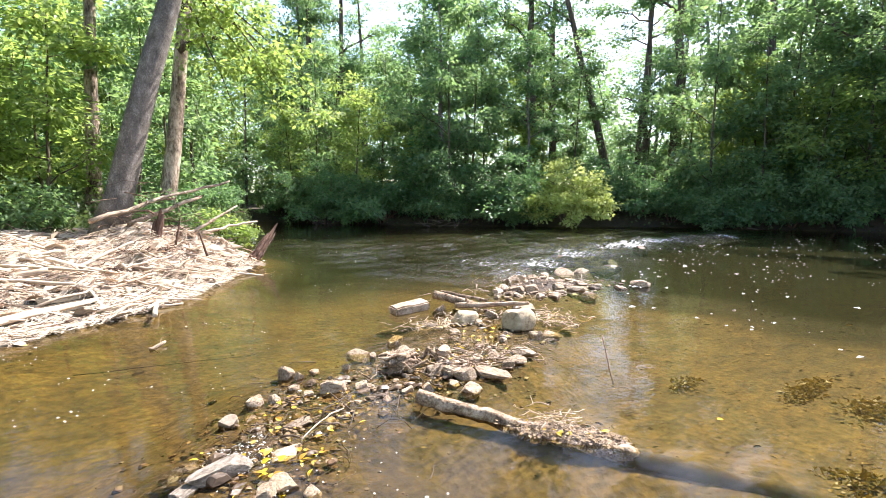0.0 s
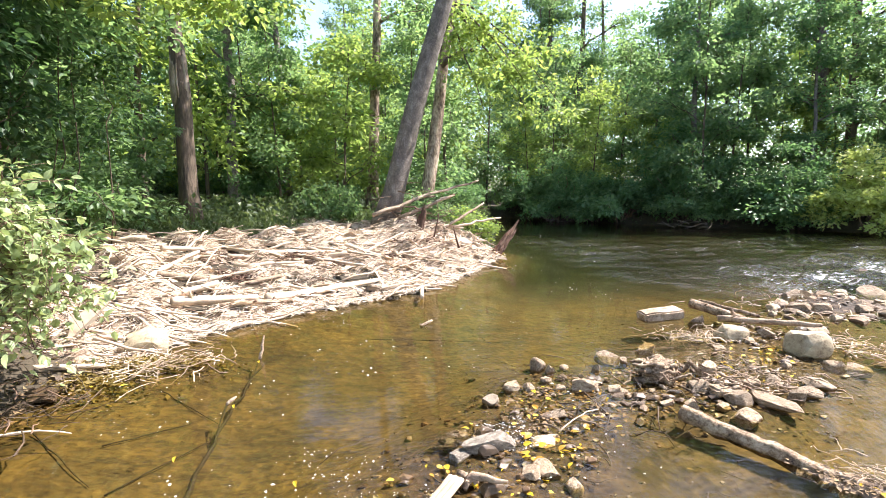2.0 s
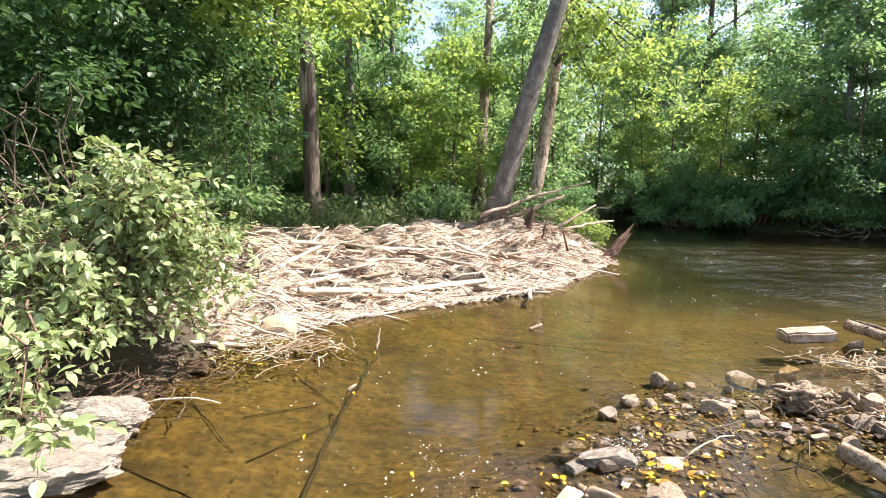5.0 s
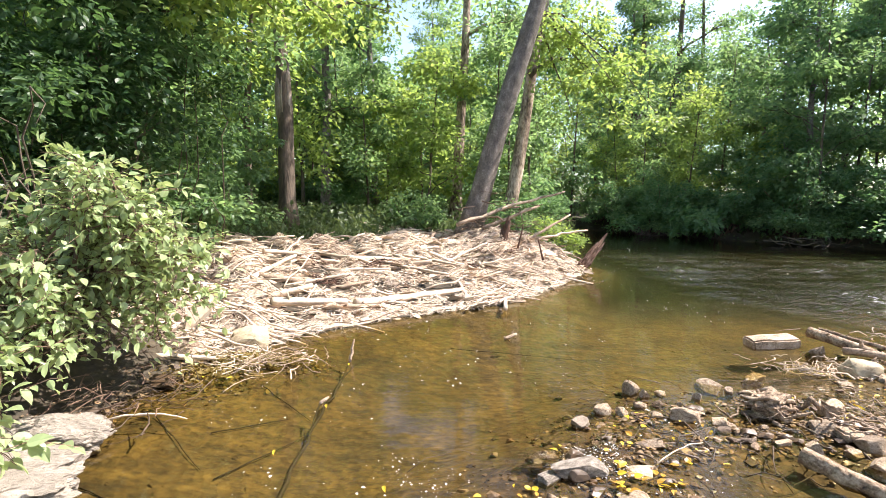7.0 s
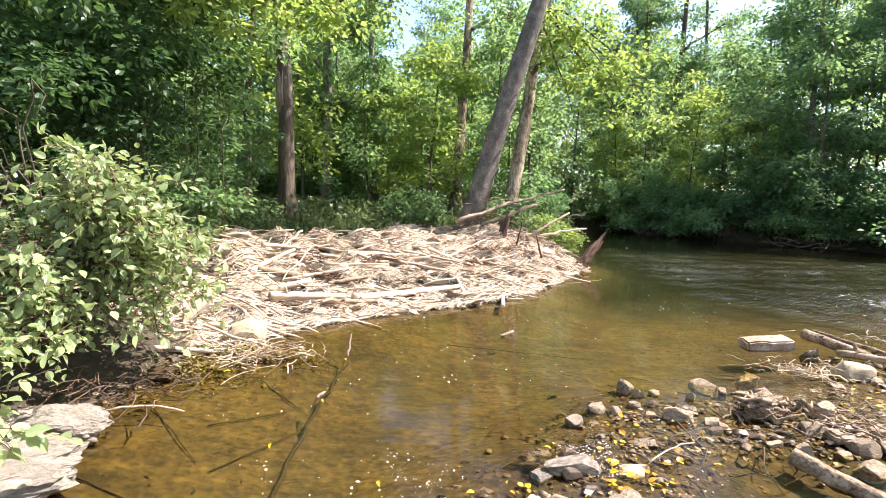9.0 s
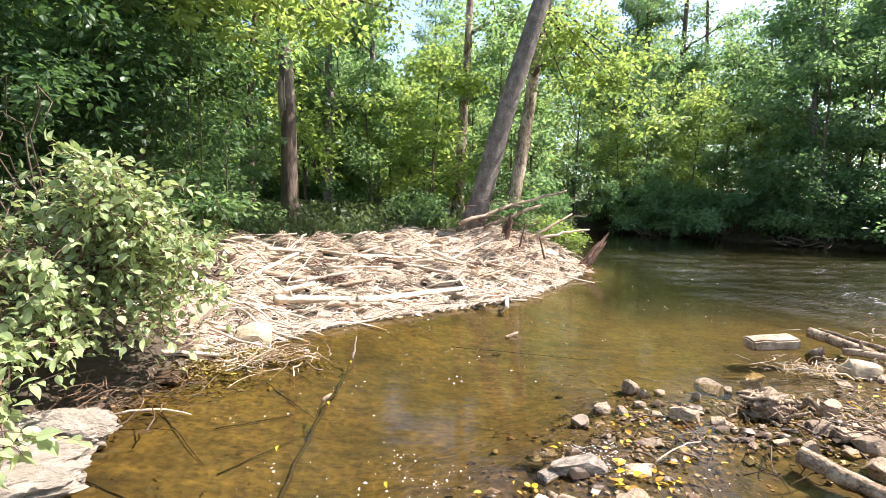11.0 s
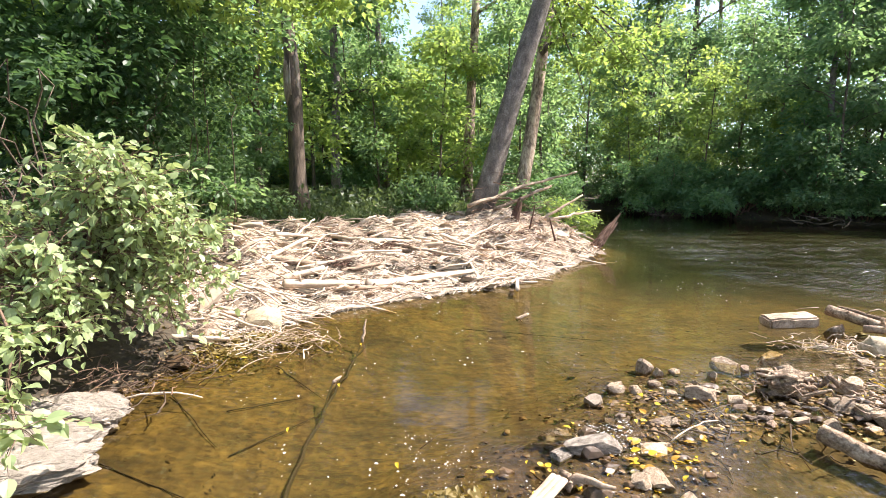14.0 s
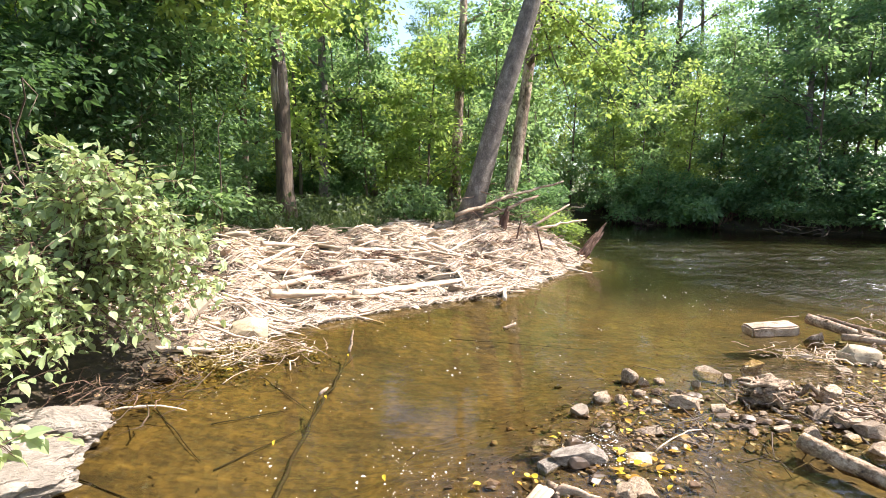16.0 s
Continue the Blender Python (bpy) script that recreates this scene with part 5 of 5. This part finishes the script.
def sunlit_bough():
    """A bough with large yellow-green leaves beside the pale-barked tree."""
    r = np.random.default_rng(530)
    base = thing("sunlit_bough", "bough of large sunlit yellow-green leaves beside the leaning tree", "branch")
    for n in range(6):
        end = np.array([3.2 + 0.42 * n, 12.2 + r.normal() * 0.5, 3.3 + r.uniform(0.0, 1.6)])
        line = bend((2.3, 13.4, 6.6), end, 9, (0, 0, 0.25), r, 0.015)
        part("bough", mesh_of("bough", *tube(line, np.linspace(0.035, 0.007, 9), 6), BARK_BROWN, True), base)
        c = line[3:].repeat(3, 0) + r.normal(size=(18, 3)) * [0.45, 0.45, 0.25]
        part("foliage", mesh_of("foliage", *clumps(c, 0.38, 36, 0.115, r, OVATE, 0.3), LEAF_BRIGHT), base, kind="stuff")
    return base


sunlit_bough()

# ---------------------------------------------------------------- woods
def wood(prototypes, spots, group, seed, heights=None, small=0.8, large=1.2):
    """Copies of a few trees at many places; low where the sky opens over the river."""
    r = random.Random(seed)
    for n, (x, y) in enumerate(spots):
        p = prototypes[n % len(prototypes)]
        size, stretch = r.uniform(small, large), r.uniform(0.9, 1.12)
        if heights and 0.88 < math.atan2(x, y) < 1.2:
            stretch = min(stretch, max(0.35, math.hypot(x, y) * 0.38 / (heights[n % len(prototypes)] * size)))
        m = set_down(x, y, r.uniform(0, 6.3), size, 0.05, stretch)
        if n < len(prototypes):
            p.matrix_basis = m
            tagged(p, group=group)
        else:
            copy_thing(p, m)


def spots(count, seed, where, gap):
    """Places at least gap apart, drawn from a rule that says how welcome each is."""
    r, found, tries = random.Random(seed), [], 0
    while len(found) < count and tries < 20000:
        tries += 1
        x, y = r.uniform(-38, 56), r.uniform(-24, 60)
        if where(x, y) > r.random() and all((x - a) ** 2 + (y - b) ** 2 > gap * gap for a, b in found):
            found.append((x, y))
    return found


def on_far(x, y):
    return (not in_river(np.array(x), np.array(y))) and float(segment_distance(x, y, FAR_BANK)) < float(segment_distance(x, y, LEFT_BANK))


def far_off(x, y):
    return float(segment_distance(x, y, FAR_BANK))


def lit(x, y, high):
    """Whether something of that height leaves the sunlit shrub by the water in the sun."""
    along, across = (x - 18.0) * math.sin(SUN_TURN) + (y - 14.3) * math.cos(SUN_TURN), (x - 18.0) * math.cos(SUN_TURN) - (y - 14.3) * math.sin(SUN_TURN)
    return abs(across) > 2.0 + 0.14 * high or along < -1.5 or along * math.tan(SUN_HEIGHT) > high


def left_off(x, y):
    return float(segment_distance(x, y, LEFT_BANK))


tall = [tree("tall broad-leaved tree in the riverside wood", h, r, c, w, 100, 80, 0.22, lm, bk, s, (0.5, 0.3), 8, 0.8) for h, r, c, w, lm, bk, s in
        ((16, 0.2, 3.0, 3.8, LEAF_MID, BARK_BROWN, 601), (14, 0.17, 2.5, 3.6, LEAF_DEEP, BARK_GREY, 602), (20, 0.22, 4.0, 4.2, LEAF_MID, BARK_GREY, 603), (13, 0.15, 2.5, 3.4, LEAF_BRIGHT, BARK_BROWN, 604))]
wood(tall, spots(34, 61, lambda x, y: on_far(x, y) and 2.0 < far_off(x, y) < 26 and lit(x, y, 24), 3.4) + spots(15, 69, lambda x, y: on_far(x, y) and 1.0 < far_off(x, y) < 16 and x > 20 and y < 12 and lit(x, y, 24), 2.6) + spots(20, 62, lambda x, y: (not on_far(x, y)) and y > 14 and not in_river(np.array(x), np.array(y)) and left_off(x, y) > 2 and x > -28, 4.2)
     + spots(8, 63, lambda x, y: x < -7 and y < 12 and x > -26, 4.5), "trees of the riverside wood", 1, (16, 14, 20, 13))
copy_thing(tall[1], set_down(20.6, 19.2, 1.0, 0.75))
giants = [tree("tall riverbank tree that shades the water", 20, 0.3, 3.0, 4.2, 90, 70, 0.22, LEAF_MID, BARK_BROWN, s, (-0.8, 0.3), 10, 0.9) for s in (605, 606)]
# Those below y = 2 stand out of view, added to shade the water.
wood(giants, [(28.0, -12), (29.5, -7.5), (28.4, -3.2), (30.2, 1.0), (28.6, 5.4), (33.0, -1.0), (27.5, 23.5), (33.0, 19.8), (24.5, 22.5), (38, 8), (40.0, 12.5), (41, 16), (14.5, 37.0), (18.5, 40.0), (22.5, 43.0), (17.0, 46.0)], "tall trees of the far bank", 5, (20, 20), 0.95, 1.05)
slim = [tree("slim young tree in the riverside wood", h, 0.05, 0.9, 1.9, 50, 70, 0.17, lm, BARK_BROWN, s, (0.4, 0.2), 7, 0.6, name="young_tree") for h, lm, s in
        ((7.5, LEAF_MID, 611), (6, LEAF_BRIGHT, 612), (8.5, LEAF_MID, 613), (5.5, LEAF_BRIGHT, 614))]
wood(slim, spots(60, 64, lambda x, y: on_far(x, y) and 0.8 < far_off(x, y) < 12 and lit(x, y, 11), 1.8) + spots(44, 65, lambda x, y: (not on_far(x, y)) and 14 < y < 40 and not in_river(np.array(x), np.array(y)) and left_off(x, y) > 1 and -18 < x < 9, 1.8)
     + spots(30, 60, lambda x, y: on_far(x, y) and 0.8 < far_off(x, y) < 9 and x > 21 and -9 < y < 12, 1.6) + spots(8, 66, lambda x, y: -12 < x < -6 and 1 < y < 14, 1.8), "young trees of the riverside wood", 2)
low = [shrub("dense green shrub on the river bank", h, w, 70, 70, 0.13, lm, s) for h, w, lm, s in ((2.6, 1.7, LEAF_DEEP, 621), (2.0, 1.5, LEAF_MID, 622), (3.2, 1.9, LEAF_DEEP, 623))]
wood(low, spots(64, 67, lambda x, y: on_far(x, y) and 0.1 < far_off(x, y) < 2.2 and y > -6 and lit(x, y, 2.5), 1.25) + spots(26, 68, lambda x, y: (not on_far(x, y)) and 15 < y < 34 and not in_river(np.array(x), np.array(y)) and left_off(x, y) > 0.4 and -14 < x < 8, 1.6),
     "shrubs on the banks", 3)
edge_shrubs = []
for (ax, ay), (bx, by) in zip(FAR_BANK[:8], FAR_BANK[1:9]):
    span = math.hypot(bx - ax, by - ay)
    for n in range(int(span / 1.15)):
        k = (n + 0.5) * 1.15 / span
        edge_shrubs.append((ax + (bx - ax) * k + 0.45 * (by - ay) / -span + 0.5 * math.sin(7.0 * n + ax), ay + (by - ay) * k + 0.45 * (bx - ax) / span + 0.4 * math.sin(5.0 * n + ay)))
fringe = [shrub("low shrub hanging over the far water's edge", h, w, 60, 60, 0.13, lm, s, "bank_shrub") for h, w, lm, s in ((1.6, 1.5, LEAF_MID, 641), (2.0, 1.3, LEAF_MID, 642), (1.3, 1.6, LEAF_DEEP, 643))]
wood(fringe, [(x, y) for x, y in edge_shrubs if math.hypot(x - 18.0, y - 14.3) > 1.6], "shrubs of the far water's edge", 4)
for n, (x, y) in enumerate(((10.4, 22.4), (14.0, 17.9))):
    brush("driftwood_tangle", "grey dead branches fallen into the far water's edge", (x - 0.5, y - 0.4, 0.1), (0.6, 0.4), 14, 1.1, 0.016, BARK_BROWN, 240 + n, 0.15)
sunny = shrub("round yellow-green sunlit shrub at the far water's edge", 3.2, 2.0, 110, 95, 0.14, LEAF_SUNNY, 630, "sunlit_shrub")
lay(sunny, 18.0, 14.3, 0.4)
hem = shrub("small bright green shrub at the end of the heap", 1.3, 0.9, 40, 70, 0.11, LEAF_BRIGHT, 631)
lay(hem, 3.0, 13.2, 0.0)
footing = shrub("leafy green shrub at the foot of the pale-barked tree", 1.5, 1.1, 45, 70, 0.11, LEAF_MID, 632)
lay(footing, 1.55, 13.1, 0.3)
copy_thing(footing, set_down(-0.75, 13.4, 2.0, 0.9))


def undergrowth(name, label, count, seed, region, size, mat, shape, high):
    r = np.random.default_rng(seed)
    (x0, x1), (y0, y1) = region
    x, y = r.uniform(x0, x1, count * 2), r.uniform(y0, y1, count * 2)
    ok = ~in_river(x, y) & (heap_share(x, y) < 0.25 + 0.3 * r.random(len(x))) & (lumps(x, y, 2.4, 5.0) > -0.55)
    x, y = x[ok][:count], y[ok][:count]
    n = len(x)
    z = ground_z(x, y) + high * r.random(n) ** 1.6
    ways = np.c_[r.normal(size=(n, 2)) * 0.6, r.uniform(0.0, 1.0, n)]
    return tagged(new(name, mesh_of(name, *leaves(shape, np.c_[x, y, z], ways, size * r.uniform(0.5, 1.4, n), r, 0.6), mat)), label, "undergrowth", kind="stuff")


undergrowth("grass", "long green grass behind the driftwood heap", 16000, 71, ((-9, 5), (8.0, 19)), 0.36, LEAF_GRASS, BLADE, 0.12)
undergrowth("undergrowth", "low green herbs on the wooded bank", 26000, 72, ((-12, 7), (10.5, 26)), 0.12, LEAF_GRASS, DIAMOND, 0.7)
undergrowth("undergrowth", "low green herbs on the far bank", 22000, 73, ((8, 40), (-4, 34)), 0.13, LEAF_GRASS, DIAMOND, 0.6)


undergrowth("undergrowth", "low green herbs on the near bank", 7000, 74, ((-10, -2.7), (-8, 1.4)), 0.12, LEAF_GRASS, DIAMOND, 0.3)


def far_woods():
    """A ring of distant trees that closes the view all round."""
    r = np.random.default_rng(75)
    n = 5200
    turn, far = np.where(r.random(n) < 0.75, r.uniform(0.2, 2.5, n), r.uniform(0, 2 * math.pi, n)), r.uniform(46, 78, n)
    top = 19 + 5 * np.sin(turn * 9.0) + 3 * np.sin(turn * 23.0) - 6 * np.exp(-((turn - 0.50) / 0.16) ** 2)
    c = np.c_[8 + far * np.cos(turn), 6 + far * np.sin(turn), 1 + top * r.random(n) ** 0.85]
    return tagged(new("far_woods", mesh_of("far_woods", *clumps(c, 2.2, 30, 0.5, r, DIAMOND, 0.25), LEAF_MID)), "distant green woods all round the river", "woods", kind="stuff")


far_woods()

# ---------------------------------------------------------------- small things on the water
def fallen_leaves():
    r = np.random.default_rng(81)
    line = np.array(BAR)
    made = [mesh_of("leaf", *leaves(OVATE, np.zeros((1, 3)), np.array([[0, 1.0, 0]]), np.array([0.075]), r, 0.25), LEAF_ORANGE if k > 2 else LEAF_FALLEN) for k in range(5)]
    heaps = [line[int(k)] * (1 - k % 1) + line[int(k) + 1] * (k % 1) + r.normal(size=2) * [0.26, 0.2] for k in r.random(24) * 4.9]
    for n in range(150):
        x, y = heaps[n % 24] + r.normal(size=2) * (0.08 if n % 5 else 0.25)
        ob = tagged(new("fallen_leaf", made[n % 5]), ("yellow", "orange-brown")[n % 5 > 2] + " fallen leaf on the wet gravel", "leaf", "fallen leaves")
        z = max(float(ground_z(x, y)), 0.0) + 0.006
        ob.matrix_basis = Matrix.Translation((x, y, z)) @ Euler((r.normal() * 0.2, r.normal() * 0.2, r.uniform(0, 6.3))).to_matrix().to_4x4() @ Matrix.Scale(r.uniform(0.3, 0.85), 4)
    for x, y in ((-1.0, 2.75), (-0.3, 2.4), (-1.9, 4.2), (-2.0, 3.9), (-1.7, 4.4), (-0.86, 4.3), (3.6, 1.3), (-0.85, 3.4), (-1.8, 3.9), (0.6, 2.3)):
        ob = tagged(new("fallen_leaf", made[0]), "yellow fallen leaf floating on the water", "leaf", "fallen leaves")
        ob.matrix_basis = Matrix.Translation((x, y, 0.01)) @ Matrix.Rotation(r.uniform(0, 6.3), 4, "Z") @ Matrix.Diagonal((0.45, 0.7, 0.7, 1))


fallen_leaves()


def litter(name, label, count, seed, line, reach, size, material, least=-0.02):
    """Dead leaves caught on the bar and along the shore."""
    r = np.random.default_rng(seed)
    line = np.array(line)
    k = r.random(count) * (len(line) - 1.001)
    i, f = k.astype(int), (k % 1)[:, None]
    xy = line[i] * (1 - f) + line[i + 1] * f + r.normal(size=(count, 2)) * reach
    z = np.maximum(ground_z(xy[:, 0], xy[:, 1]), least) + 0.004 + 0.012 * r.random(count)
    return tagged(new(name, mesh_of(name, *leaves(OVATE, np.c_[xy, z], np.c_[r.normal(size=(count, 2)), 0.1 * r.normal(size=count)], size * r.uniform(0.5, 1.3, count), r, 0.35), material)), label, "leaves", kind="stuff")


litter("leaf_litter", "brown dead leaves on the wet gravel bar", 2200, 95, BAR[1:7], 0.24, 0.036, LEAF_DEAD)
litter("leaf_litter", "brown dead leaves along the shaded shore", 700, 96, [(-2.5, 2.6), (-2.35, 3.4), (-2.2, 4.0), (-1.9, 4.5)], 0.14, 0.035, LEAF_DEAD)
litter("leaf_litter", "yellow leaves on the half-sunk log", 9, 97, [(2.5, 1.95), (2.8, 1.58)], 0.05, 0.04, LEAF_FALLEN, 0.02)
litter("leaf_litter", "brown bark flakes and leaves on the half-sunk log", 420, 94, [(2.45, 2.02), (2.82, 1.55)], 0.06, 0.028, LEAF_DEAD, 0.012)


def flecks(name, label, count, region, size, seed, material):
    r = np.random.default_rng(seed)
    (x0, x1), (y0, y1) = region
    x, y = r.uniform(x0, x1, count * 3), r.uniform(y0, y1, count * 3)
    ok = in_river(x, y) & (lumps(x, y, 1.9, 1.0) > 0.0)
    x, y = x[ok][:count], y[ok][:count]
    n = len(x)
    return tagged(new(name, mesh_of(name, *leaves(DIAMOND, np.c_[x, y, np.full(n, 0.006)], np.c_[r.normal(size=(n, 2)), np.zeros(n)], size * r.lognormal(0, 0.5, n), r, 0.08), material)), label, "flecks", kind="stuff")


flecks("floating_flecks", "pale flecks of seed and froth drifting on the water", 800, ((6, 20), (-2, 7)), 0.04, 91, FOAM)
flecks("floating_flecks", "pale flecks drifting on the shallow water", 420, ((-2.2, 1.8), (1.5, 6)), 0.011, 92, FOAM)
# Some of these pale flecks stand in for sparkles on the water.
flecks("floating_flecks", "flecks of froth and painted glints below the riffle", 800, ((2.5, 9), (6, 18)), 0.014, 93, FOAM)
flecks("floating_flecks", "white froth flecks below the jagged grey stone", 240, ((-0.3, 0.45), (1.75, 2.7)), 0.007, 101, FOAM)
flecks("floating_flecks", "white froth bubbling over the gravel by the jagged grey stone", 360, ((0.45, 1.1), (2.5, 2.95)), 0.007, 102, FOAM)
